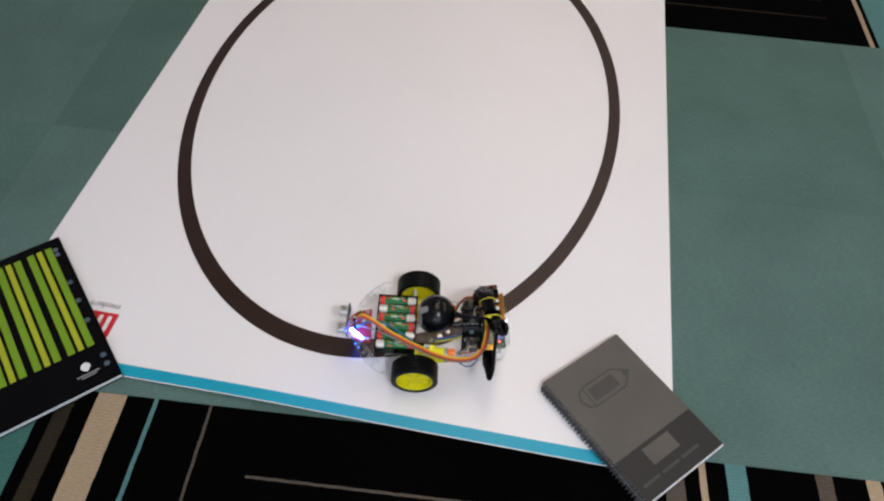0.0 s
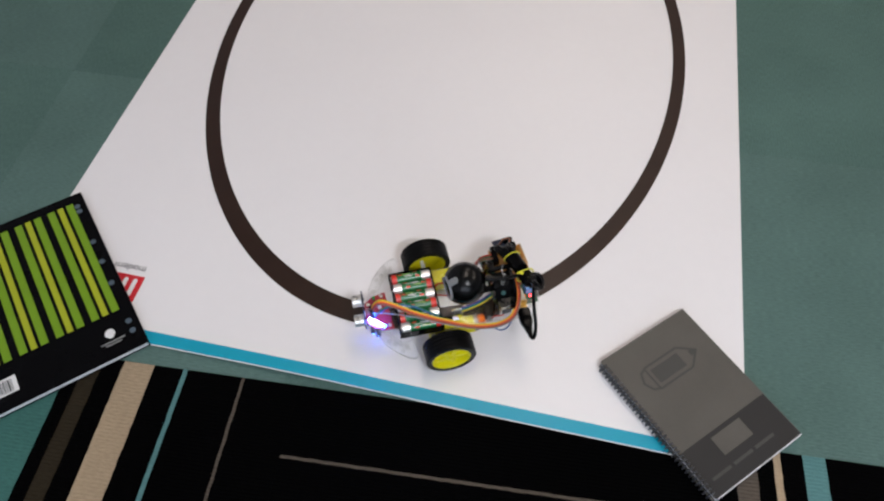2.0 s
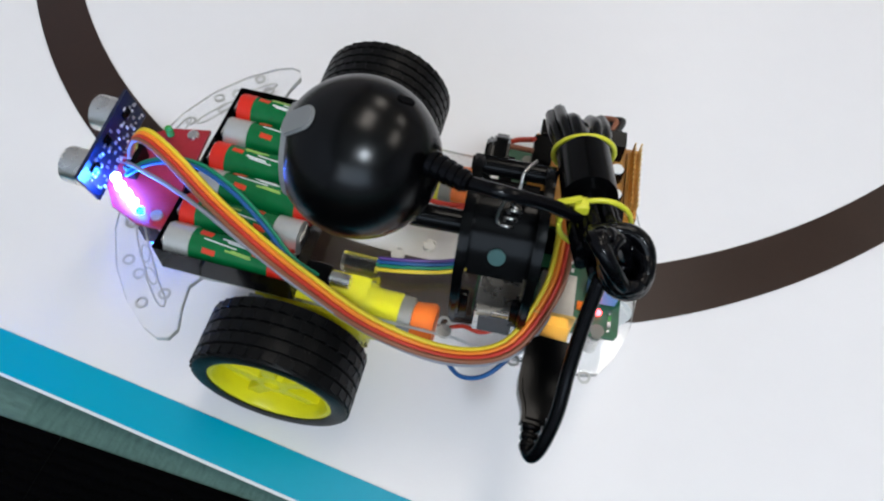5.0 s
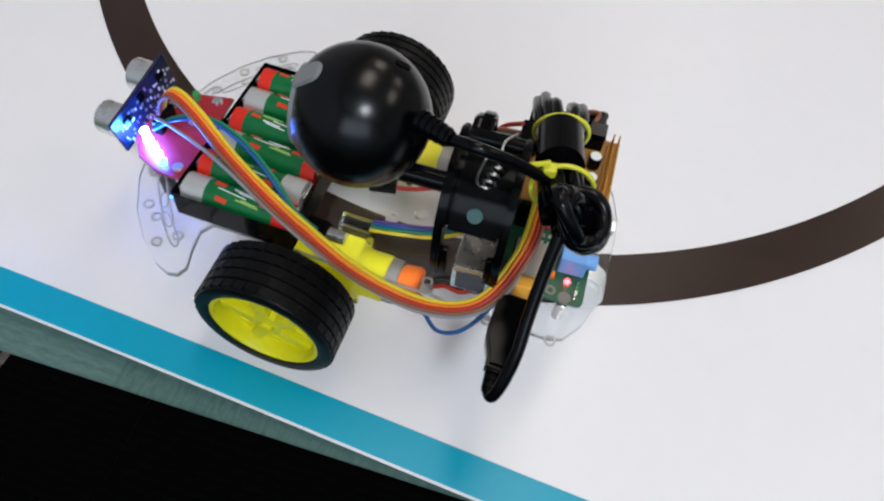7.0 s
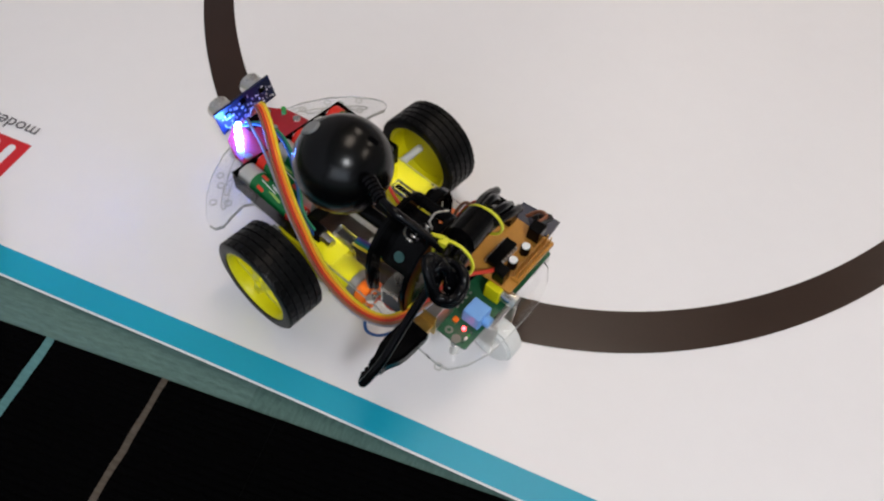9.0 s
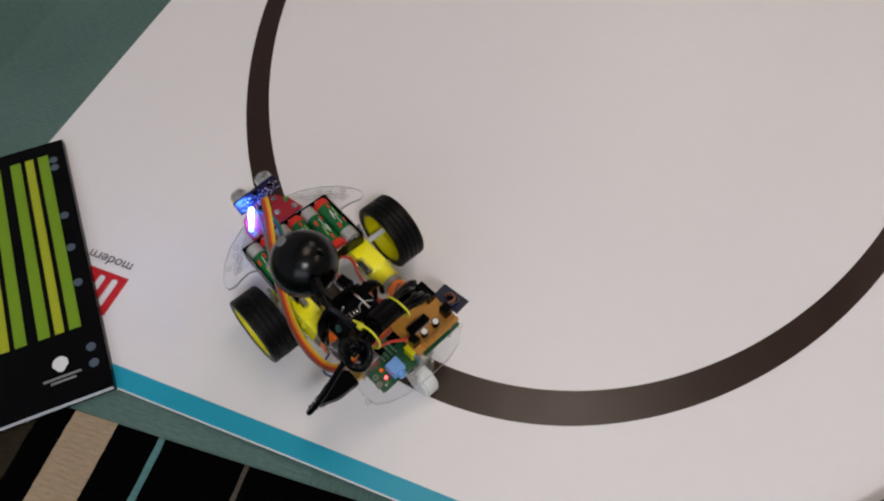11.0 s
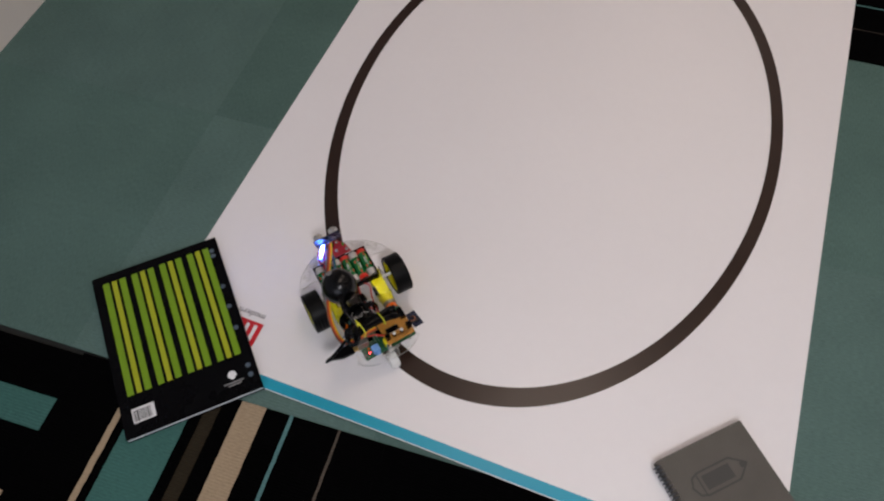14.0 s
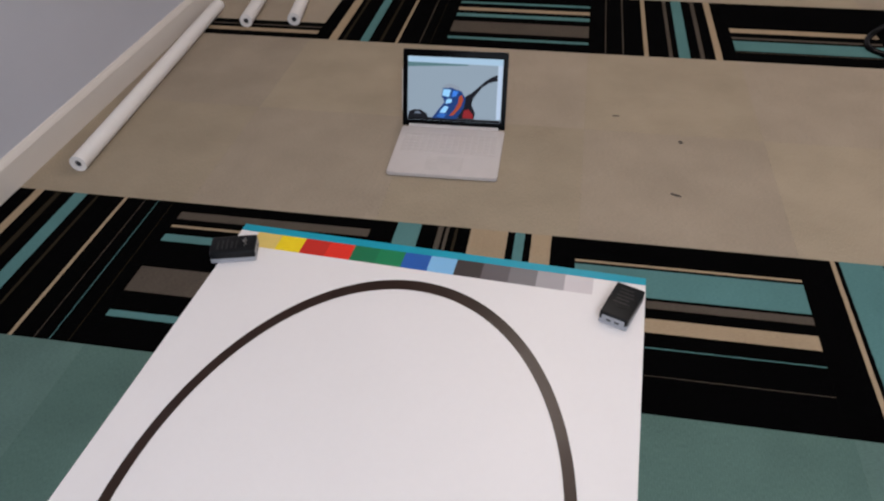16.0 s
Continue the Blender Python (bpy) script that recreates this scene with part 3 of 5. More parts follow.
# ---------------- books ----------------
def build_book():
    book = thing("exercise_book", pose(-0.4497, -0.6684, 0.0, 0, 0, 44.6), "black exercise book with lime green stripes, lying on the poster corner", "book")
    w, h, z = 0.2105, 0.296, 0.0085
    part("page_block", slab(-w / 2 + 0.001, w / 2 - 0.002, -h / 2 + 0.0012, h / 2 - 0.0012, 0.0006, z - 0.0006), PAGES, book, "white page edges")
    part("back_cover", prism(rounded(w, h, 0.003), 0.0, 0.0005), BLACK_COVER, book)
    cover = part("front_cover", prism(rounded(w, h, 0.003), z - 0.0005, z, bevel=0.0001), BLACK_COVER, book, "glossy black cover")
    part("spine", slab(w / 2 - 0.0018, w / 2, -h / 2, h / 2, 0.0005, z - 0.0006), BLACK_COVER, book)
    for g in range(4):
        for k in range(3):
            x = -w / 2 + w * (0.074 + 0.2235 * g + (0.0, 0.069, 0.1285)[k])
            part("stripe", slab(x, x + w * (0.048 if k != 1 else 0.038), h / 2 - 0.77 * h, h / 2 - 0.055 * h, z - 0.0002, z + 0.0002), LIME_PALE if k == 1 else LIME, cover)
    for s in (0.085, 0.120, 0.337, 0.472, 0.612, 0.850, 0.905):
        part("punched_hole", cyl(0.0042, 0.0004, pose(w / 2 * 0.885, h / 2 - s * h, z), 16), HOLE, cover)
    part("barcode_label", slab(-0.089, -0.055, -0.1265, -0.1025, z - 0.0001, z + 0.0002), WHITE_PRINT, cover, "white barcode label")
    x = -0.0872
    for k, ww in enumerate((1, 2, 1, 3, 1, 1, 2, 1, 2, 1, 1, 3, 1, 1)):
        part("barcode_bar", slab(x, x + 0.0007 * ww, -0.124, -0.1060, z, z + 0.0004), DARK_PRINT, cover)
        x += 0.0007 * ww + 0.0009
    emblem = [(0.0068 * math.cos(a) * (1 if math.sin(a) > -0.3 else 0.75) + 0.066, -0.110 + 0.0075 * math.sin(a)) for a in (2 * math.pi * k / 24 for k in range(24))]
    part("emblem", prism(emblem, z - 0.0001, z + 0.0002), WHITE_PRINT, cover, "white printed emblem")
    for y, a, b in ((-0.1235, 0.050, 0.082), (-0.1275, 0.056, 0.077)):
        part("lettering_bar", slab(a, b, y, y + 0.0022, z - 0.0001, z + 0.0002), GREY_BUTTON, cover)
    return book


def build_notebook():
    nb = thing("spiral_notebook", pose(0.4411, -0.6218, 0.0, 0, 0, 45.4), "grey card spiral-bound notebook lying on the poster corner", "notebook")
    w, h, z = 0.148, 0.2105, 0.0125
    part("page_block", slab(-w / 2 + 0.004, w / 2 - 0.0004, -h / 2 - 0.0012, h / 2 - 0.001, 0.0009, z - 0.0009), PAGES, nb, "white page edges")
    part("back_cover", prism(rounded(w, h, 0.003), 0.0, 0.0008), GREY_COVER, nb)
    cover = part("front_cover", prism(rounded(w, h, 0.003), z - 0.0008, z, bevel=0.0001), GREY_COVER, nb, "grey card cover")
    part("dark_band", slab(-w / 2 + 0.001, w / 2 - 0.001, -h / 2 + 0.001, -h / 2 + 0.30 * h, z - 0.0002, z + 0.0002), DARK_PRINT, cover, "dark printed band")
    part("name_field", slab(-0.026, 0.023, -0.073, -0.048, z, z + 0.0004), GREY_COVER, cover)
    for k in range(3):
        part("lettering_bar", slab(-0.06 + 0.036 * k, -0.030 + 0.037 * k, -0.0885, -0.0845, z, z + 0.0004), MID_PRINT, cover)
    # a pencil in outline
    cy = h / 2 - 0.262 * h
    bm = bmesh.new()
    out = [(-0.030, 0.0165), (0.024, 0.0165), (0.045, 0.0), (0.024, -0.0165), (-0.030, -0.0165), (-0.040, -0.0125), (-0.046, 0.0), (-0.040, 0.0125)]
    for (xa, ya), (xb, yb) in zip(out, out[1:] + out[:1]):
        a = math.atan2(yb - ya, xb - xa)
        box(math.hypot(xb - xa, yb - ya) + 0.002, 0.003, 0.0004, Matrix.Translation(((xa + xb) / 2, (ya + yb) / 2 + cy, z)) @ Matrix.Rotation(a, 4, "Z"), 0, bm)
    part("pencil_drawing", bm, MID_PRINT, cover, "printed pencil outline")
    part("drawn_block", slab(-0.0265, 0.0195, cy - 0.0105, cy + 0.0105, z - 0.0001, z + 0.0002), MID_PRINT, cover)
    part("drawn_stripe", slab(-0.0332, -0.0308, cy - 0.0145, cy + 0.0145, z - 0.0001, z + 0.0003), MID_PRINT, cover)
    part("drawn_tip", slab(0.034, 0.0425, cy - 0.004, cy + 0.004, z - 0.0001, z + 0.0003), MID_PRINT, cover)
    n = 34
    ring = mesh_of("ring", tube([(0.0052 * math.cos(a) - 0.0028, 0.0012 * (k / 14 - 0.5), 0.0075 * math.sin(a) + z / 2) for k, a in enumerate(2 * math.pi * j / 14 for j in range(15))], 0.0011, 6, steps=2), WIRE_METAL)
    for k in range(n):
        o = new("wire_ring", ring)
        o.parent = nb
        o.location = (-w / 2 + 0.0025, -h / 2 + 0.008 + (h - 0.016) * k / (n - 1), 0.0022)
    return nb


# ---------------- laptop, adapters, rolls ----------------
def build_laptop():
    lap = thing("laptop", pose(-0.0536, 1.0256, TOP, 0, 0, 5.0), "light grey open laptop with a lit screen, standing on beige carpet", "laptop")
    w, d = 0.309, 0.250
    base = part("base", prism(rounded(w, d, 0.008, cy=d / 2), 0.002, 0.013, bevel=0.0015), LAPTOP_SHELL, lap, "light grey keyboard base", 40)
    deck = part("keyboard_well", prism(rounded(0.278, 0.104, 0.003, cy=0.160), 0.0128, 0.0134), LAPTOP_SHELL, base)
    key = mesh_of("key", prism(rounded(0.0158, 0.0152, 0.002, 2), 0.0, 0.0012), LAPTOP_KEY)
    for r in range(6):
        for k in range(15):
            if r == 0 and 4 <= k <= 9:
                continue
            o = new("key", key)
            o.parent = base
            o.location = (-0.1295 + 0.0185 * k, 0.1185 + 0.0168 * r, 0.0134)
    part("key", prism(rounded(0.108, 0.0152, 0.002, 2, cx=-0.0095, cy=0.1185), 0.0134, 0.0146), LAPTOP_KEY, base, "long space bar")
    part("touchpad", prism(rounded(0.105, 0.07, 0.003, cy=0.057), 0.0129, 0.0133), LAPTOP_KEY, base, "smooth touchpad")
    lid = part("screen", prism(rounded(w, 0.224, 0.006, cy=0.112), -0.008, 0.0, bevel=0.001), LAPTOP_SHELL, lap, "lit laptop screen with a black bezel", 40)
    lid.matrix_local = pose(0, d + 0.002, 0.014, 70)
    part("bezel", prism(rounded(w + 0.0008, 0.2246, 0.005, cy=0.112), -0.0012, 0.0006), SCREEN_GLASS, lid, "black glass bezel")
    part("hinge", cyl(0.006, 0.27, pose(0, 0.001, -0.002, 0, 90, 0), 16), LAPTOP_KEY, lid)
    # what the screen shows: a pale window with dark and blue shapes
    def lit(name, outline, z, col, power):
        part(name, prism(outline, 0.0004, z), glow("lit_" + name, col, power), lid)
    lit("picture", rounded(0.281, 0.186, 0.001, 1, cy=0.1115), 0.0010, (0.29, 0.37, 0.43), 1.0)
    lit("picture_edge", [(0.126, 0.03), (0.1395, 0.03), (0.1395, 0.203), (0.126, 0.203)], 0.0013, (0.50, 0.62, 0.76), 1.0)
    lit("picture_edge", [(-0.1400, 0.188), (0.1395, 0.186), (0.1395, 0.2040), (-0.1400, 0.2040)], 0.0015, (0.40, 0.58, 0.72), 1.0)
    lit("teal_band", [(-0.1400, 0.1745), (0.04, 0.1830), (0.04, 0.186), (-0.1400, 0.188)], 0.0014, (0.10, 0.20, 0.21), 1.0)
    lit("taskbar", [(-0.1400, 0.0190), (0.1395, 0.0190), (0.1395, 0.0275), (-0.1400, 0.0275)], 0.0013, (0.006, 0.006, 0.010), 0.5)
    arm = [(0.126, 0.160), (0.108, 0.153), (0.088, 0.139), (0.066, 0.118), (0.050, 0.104), (0.034, 0.095), (0.020, 0.070), (0.005, 0.028), (0.060, 0.028), (0.064, 0.045), (0.052, 0.070), (0.056, 0.088), (0.064, 0.100), (0.080, 0.121), (0.100, 0.136), (0.126, 0.143)]
    lit("dark_shape", arm, 0.0014, (0.010, 0.011, 0.020), 0.5)
    lit("dark_shape", [(-0.138, 0.026), (-0.078, 0.026), (-0.082, 0.038), (-0.100, 0.049), (-0.122, 0.049), (-0.136, 0.042)], 0.0014, (0.012, 0.013, 0.02), 0.5)
    lit("grey_shape", [(-0.120, 0.037), (-0.098, 0.037), (-0.104, 0.044), (-0.116, 0.044)], 0.0016, (0.18, 0.22, 0.28), 0.8)
    lit("navy_shape", [(-0.066, 0.026), (0.008, 0.026), (0.030, 0.062), (0.034, 0.088), (0.022, 0.108), (-0.010, 0.118), (-0.034, 0.116), (-0.038, 0.092), (-0.028, 0.076), (-0.048, 0.050)], 0.0016, (0.012, 0.05, 0.20), 0.9)
    lit("pale_cap", [(-0.034, 0.116), (-0.010, 0.118), (0.018, 0.112), (0.012, 0.122), (-0.012, 0.130), (-0.028, 0.126)], 0.0017, (0.30, 0.36, 0.42), 0.9)
    for shape in ([(-0.036, 0.094), (-0.016, 0.090), (-0.010, 0.112), (-0.032, 0.113)], [(-0.026, 0.070), (-0.008, 0.074), (-0.006, 0.086), (-0.022, 0.084)], [(-0.044, 0.044), (-0.026, 0.042), (-0.016, 0.062), (-0.028, 0.064)]):
        lit("white_shape", shape, 0.0018, (0.32, 0.66, 0.98), 1.0)
    lit("blue_shape", [(-0.008, 0.090), (0.006, 0.094), (0.012, 0.108), (-0.004, 0.110)], 0.0018, (0.05, 0.22, 0.75), 1.0)
    lit("blue_shape", [(-0.052, 0.030), (-0.030, 0.028), (-0.022, 0.040), (-0.044, 0.042)], 0.0018, (0.03, 0.14, 0.50), 1.0)
    lit("orange_shape", [(-0.014, 0.034), (0.000, 0.038), (0.020, 0.062), (0.028, 0.086), (0.022, 0.098), (0.014, 0.092), (0.012, 0.072), (0.002, 0.054)], 0.0019, (0.42, 0.075, 0.025), 0.9)
    lit("red_shape", [(0.026, 0.030), (0.058, 0.030), (0.056, 0.044), (0.044, 0.056), (0.030, 0.052)], 0.0019, (0.34, 0.02, 0.025), 0.8)
    part("pen", box(0.0026, 0.125, 0.006, pose(-w / 2 - 0.0018, 0.105, -0.003), 0.001), LAPTOP_SHELL, lid, "slim grey stylus on the lid edge")
    return lap


def build_adapter(m, label):
    ad = thing("power_adapter", m, label, "power adapter", "adapters weighing down the poster")
    w, h, z = 0.064, 0.108, 0.032
    body = part("body", box(w, h, z, pose(0, 0, z / 2), 0.005, seg=3), ADAPTER, ad, "black plastic case", 40)
    part("lower_shell", box(w + 0.0006, h + 0.0006, z * 0.52, pose(0, 0, z * 0.26), 0.004, seg=2), ADAPTER_GREY, body, "pale grey lower half of the case", 40)
    part("end_face", prism(rounded(w - 0.014, z - 0.012, 0.003), -0.0005, 0.0008, pose(0, -h / 2 - 0.0004, z / 2, 90)), ADAPTER_GREY, body, "pale grey socket face")
    for k in range(2):
        part("slot", box(0.011, 0.0012, 0.005, pose(-0.009 + 0.018 * k, -h / 2 - 0.0013, z / 2)), DARK_INSIDE, body)
    for k in range(5):
        part("lettering_bar", slab(-0.018 + 0.002 * (k % 2), 0.012 + 0.004 * (k % 3), 0.034 - 0.011 * k, 0.038 - 0.011 * k, z - 0.0002, z + 0.0003), DARK_PRINT, body)
    part("raised_ring", lathe([(0.011, z - 0.001), (0.013, z - 0.001), (0.013, z + 0.0007), (0.011, z + 0.0007)], pose(0.004, -0.012, 0), 28), ADAPTER, body)
    return ad, body, z


def build_rolls():
    def roll(p, q, r, label):
        m, n = to(p, q)
        ro = thing("paper_roll", m, label, "paper roll", "rolled posters")
        part("outer_sheet", lathe([(r, -n / 2), (r, n / 2), (r * 0.42, n / 2), (r * 0.42, -n / 2)], None, 40), TUBE_WHITE, ro, "white rolled paper", 50)
        part("core", lathe([(r * 0.41, -n / 2 + 0.004), (r * 0.41, n / 2 - 0.004), (r * 0.3, n / 2 - 0.004), (r * 0.3, -n / 2 + 0.004)], None, 32), DARK_INSIDE, ro, "dark hollow core", 50)
    r = 0.0245
    roll((-1.072, 0.858, TOP + r), (-1.2200, 2.015, TOP + r), r, "long white paper roll lying along the skirting board")
    roll((-1.036, 1.881, TOP + r), (-1.25, 3.0, TOP + r), r, "white paper roll lying on striped carpet")
    roll((-0.857, 1.930, TOP + r), (-1.09, 3.0, TOP + r), r, "white paper roll lying on striped carpet")


def build_far_clutter():
    bag = thing("black_cable", pose(1.30, 2.12, TOP), "black looped cable lying on striped carpet", "cable")
    part("loop", tube([(-0.02, -0.08, 0.006), (-0.07, -0.02, 0.006), (-0.05, 0.07, 0.012), (0.03, 0.14, 0.03), (0.16, 0.2, 0.02), (0.3, 0.24, 0.012)], 0.011, 10), CABLE_BLACK, bag)
    part("loop", tube([(-0.02, -0.08, 0.006), (0.06, -0.10, 0.006), (0.15, -0.06, 0.006), (0.3, -0.05, 0.011)], 0.011, 10), CABLE_BLACK, bag)


# ---------------- the robot ----------------
WHEEL_Y = {1: 0.0655, -1: -0.0780}
SKEW = Matrix.Translation((0, 0.0655, 0)) @ pose(0, 0, 0, 0, 0, -2.5) @ Matrix.Translation((0, -0.0655, 0))
AXLE = Matrix.Translation((0, -0.005, 0))


def build_robot():
    """Built with x forward, y to its left, z up, the axle's middle over the origin."""
    robot = thing("robot_car", pose(0, 0, 0), "small wheeled robot with clear chassis, yellow wheels and black webcam", "robot")
    P = 0.0445                                    # top of the chassis plate
    half = [(0.092, 0.0), (0.091, 0.016), (0.086, 0.034), (0.077, 0.051), (0.066, 0.064), (0.054, 0.0735), (0.047, 0.0765), (0.0425, 0.0755), (0.0405, 0.071), (0.043, 0.062), (0.0445, 0.052),
            (0.041, 0.0465), (0.030, 0.046), (-0.055, 0.046), (-0.066, 0.046), (-0.078, 0.0485), (-0.117, 0.0490), (-0.123, 0.047), (-0.1290, 0.038), (-0.1335, 0.024), (-0.1345, 0.010)]
    out = half + [(x, -y) for x, y in reversed(half[1:])]
    bm = prism(out, P - 0.003, P, bevel=0.0003)
    bm.normal_update()
    for f in bm.faces:
        f.material_index = int(abs(f.normal.z) < 0.9)
    plate = part("chassis_plate", bm, [ACRYLIC, EDGE], robot, "clear acrylic chassis plate")
    plate.matrix_local = SKEW @ AXLE
    plate.visible_shadow = False
    for s in (1, -1):                             # slots in the wings
        for x, y in ((0.080, 0.030), (0.073, 0.047), (0.066, 0.052), (0.059, 0.064), (0.052, 0.058), (-0.118, 0.050), (-0.09, 0.05), (-0.06, 0.041)):
            part("screw_hole", lathe([(0.0016, P), (0.0026, P), (0.0026, P + 0.0004), (0.0016, P + 0.0004)], pose(x, y * s, 0), 14), EDGE, plate)
        for x, y, a in ((0.083, 0.022, -78), (0.071, 0.038, -56), (0.057, 0.056, -46), (0.064, 0.047, -52)):
            n = 20
            ring = tube([(0.0062 * math.cos(2 * math.pi * j / n) + 0.004 * (1 if math.cos(2 * math.pi * j / n) > 0 else -1), 0.0019 * math.sin(2 * math.pi * j / n), 0) for j in range(n + 1)], 0.0004, 5, steps=1)
            part("slot_edge", ring, EDGE, plate).matrix_local = pose(x, y * s, P + 0.0002, 0, 0, a * s)
        for x in (-0.118, -0.078):
            part("standoff", cyl(0.0026, 0.012, pose(x, 0.037 * s, P + 0.006), 12, bevel=0.0003), SILVER, plate)
            part("screw", cyl(0.0032, 0.0016, pose(x, 0.037 * s, 0.0594), 12, bevel=0.0004), SOLDER_DULL, plate)
    # caster at the tail
    caster = part("caster", box(0.022, 0.030, 0.003, pose(-0.116, 0, P - 0.0052), 0.001), DULL_STEEL, robot, "swivel caster")
    caster.matrix_local = pose(0.003, -0.003, 0)
    part("fork", box(0.020, 0.003, 0.022, pose(-0.122, 0.0095, 0.0265), 0.001), DULL_STEEL, caster)
    part("fork", box(0.020, 0.003, 0.022, pose(-0.122, -0.0095, 0.0265), 0.001), DULL_STEEL, caster)
    part("caster_wheel", cyl(0.0148, 0.014, pose(-0.1300, 0.002, 0.0150, 90), 28, bevel=0.002), mat("white_nylon", (0.62, 0.62, 0.6), 0.4), caster, "white nylon caster wheel", 40)
    part("cross_rod", cyl(0.0024, 0.020, pose(-0.1290, 0.006, P + 0.0026, 90), 14, bevel=0.0004), SILVER, caster, "steel rod")
    # motors
    for s in (1, -1):
        y = 0.0375 * s
        motor = part("gear_motor", box(0.046, 0.0205, 0.0225, pose(-0.009, y, 0.0295), 0.002, seg=2), YELLOW, robot, "yellow plastic gear motor", 40)
        motor.matrix_local = SKEW @ AXLE @ pose(0.0055, 0, 0)
        part("gear_neck", cyl(0.0108, 0.0150, pose(-0.0385, y, 0.0295, 0, 90), 24, bevel=0.0005), YELLOW, motor, "", 40)
        part("motor_can", cyl(0.0102, 0.0060, pose(-0.0485, y, 0.0295, 0, 90), 24, bevel=0.0006), CAN_STEEL, motor, "steel motor can", 40)
        part("end_cap", cyl(0.0100, 0.0100, pose(-0.0562, y, 0.0295, 0, 90), 20, r2=0.0088, bevel=0.001), ORANGE, motor, "orange motor end cap", 40)
        part("clear_strap", box(0.004, 0.0235, 0.0240, pose(-0.033, y, 0.0295), 0.002), ACRYLIC, motor, "clear plastic strap").visible_shadow = False
        part("strap_lug", box(0.016, 0.007, 0.006, pose(-0.026, y - 0.012 * s, P + 0.003), 0.001), ACRYLIC, motor).visible_shadow = False
        part("shaft", cyl(0.0027, 0.030, pose(0, 0.056 * s, 0.0325, 90), 12), WHITE_PRINT, motor)
        part("bracket", box(0.006, 0.003, 0.032, pose(0.011, y + 0.0125 * s, 0.0290), 0.0006), ACRYLIC_FROST, motor).visible_shadow = False
        part("copper_tag", box(0.004, 0.0015, 0.007, pose(-0.0600, y + 0.008 * s, 0.030), 0.0003), BRASS, motor)
    # wheels, on their own axle; the hub faces +y
    wheels = []
    for s in (1, -1):
        face = pose(0, 0, 0, -90 if s > 0 else 90)
        wheel = part("wheel", wheel_rim(face), YELLOW, robot, "yellow spoked plastic wheel", 35)
        wheel.matrix_local = SKEW @ pose(0, WHEEL_Y[s], 0.0325)
        wheel_face(wheel, face)
        prof = [(0.0255, -0.0128), (0.0290, -0.0135), (0.0315, -0.0128), (0.0322, -0.0108)]
        for g in (-0.0077, -0.0026, 0.0026, 0.0077):
            prof += [(0.0325, g - 0.0007), (0.0316, g - 0.0003), (0.0316, g + 0.0003), (0.0325, g + 0.0007)]
        prof += [(0.0322, 0.0108), (0.0315, 0.0128), (0.0290, 0.0135), (0.0255, 0.0128)]
        tyre = part("tyre", lathe(prof, face, 72), RUBBER, wheel, "black rubber tyre", 40)
        # tread: rows of shallow blocks round the tyre
        block = mesh_of("tread_block", box(0.0046, 0.0036, 0.0012, None, 0.0), RUBBER)
        for row in range(5):
            for k in range(36):
                a = 360 / 36 * (k + 0.5 * (row % 2))
                o = new("tread_block", block)
                o.parent = wheel
                o.matrix_local = Matrix.Rotation(radians(a), 4, "Y") @ pose(0, -0.0100 + 0.0050 * row, 0.0320, 0, 0, 10 if row % 2 else -10)
        wheels.append((wheel, s))
    # battery box with six cells
    holder = part("battery_box", tray(0.0570, 0.0900, 0.0155, 0.0014), PLASTIC_BLACK, robot, "open black battery box")
    holder.matrix_local = pose(0.0262, -0.0040, P + 0.0005, 0, 0, -3.2)
    for k in range(6):
        flip = k % 2 == 0                         # counted from the robot's left
        cell = part("battery", cell_body(), BATT_GREEN, holder, "green rechargeable battery", 40)
        cell.matrix_local = pose(0.0, 0.0364 - 0.01455 * k, 0.0105, 0, 90 if flip else -90, 0) @ pose(0, 0, 0, 0, 0, 90 if flip else -90)
        part("red_band", cyl(0.00728, 0.0065, pose(0, 0, -0.0218), 24), BATT_RED, cell, "red end band", 40)
        part("silver_band", cyl(0.00726, 0.0105, pose(0, 0, 0.0198), 24), BATT_SILVER, cell, "silver end band", 40)
        part("cap", cyl(0.0026, 0.0016, pose(0, 0, 0.0258), 14, bevel=0.0003), SILVER, cell)
        up = -1 if flip else 1
        turn = 7 * ((k * 7) % 5 - 2)
        for a, z0, length, wide, material in ((74, -0.006, 0.011, 0.0007, BATT_LIME), (79, -0.007, 0.008, 0.0006, BATT_LIME), (96, 0.002, 0.014, 0.0005, WHITE_PRINT), (104, -0.005, 0.009, 0.0007, WHITE_PRINT), (112, -0.003, 0.010, 0.0005, WHITE_PRINT), (62, 0.006, 0.0055, 0.0022, BATT_ORANGE), (122, 0.009, 0.0055, 0.0024, BATT_ORANGE), (88, -0.014, 0.005, 0.0020, BATT_ORANGE)):
            o = part("printed_bar", box(wide, 0.0003, length, None, 0.0001), material, cell)
            o.matrix_local = Matrix.Rotation(radians(a + turn), 4, "Z") @ pose(0, 0, z0, 0, 0, 0) @ pose(0.00722, 0, 0, 0, 0, 90) @ pose(0, 0, 0, 0, 6, 0)
        for e in (1, -1):
            part("contact", box(0.0006, 0.009, 0.009, pose(0.0264 * e, 0.0364 - 0.01455 * k, 0.0105), 0.0001), SILVER, holder)
    part("power_plug", box(0.011, 0.008, 0.008, pose(-0.036, 0.034, 0.006), 0.001), PLASTIC_BLACK, holder)
    part("plug_barrel", cyl(0.003, 0.008, pose(-0.0455, 0.034, 0.006, 0, 90), 14), SILVER, holder)
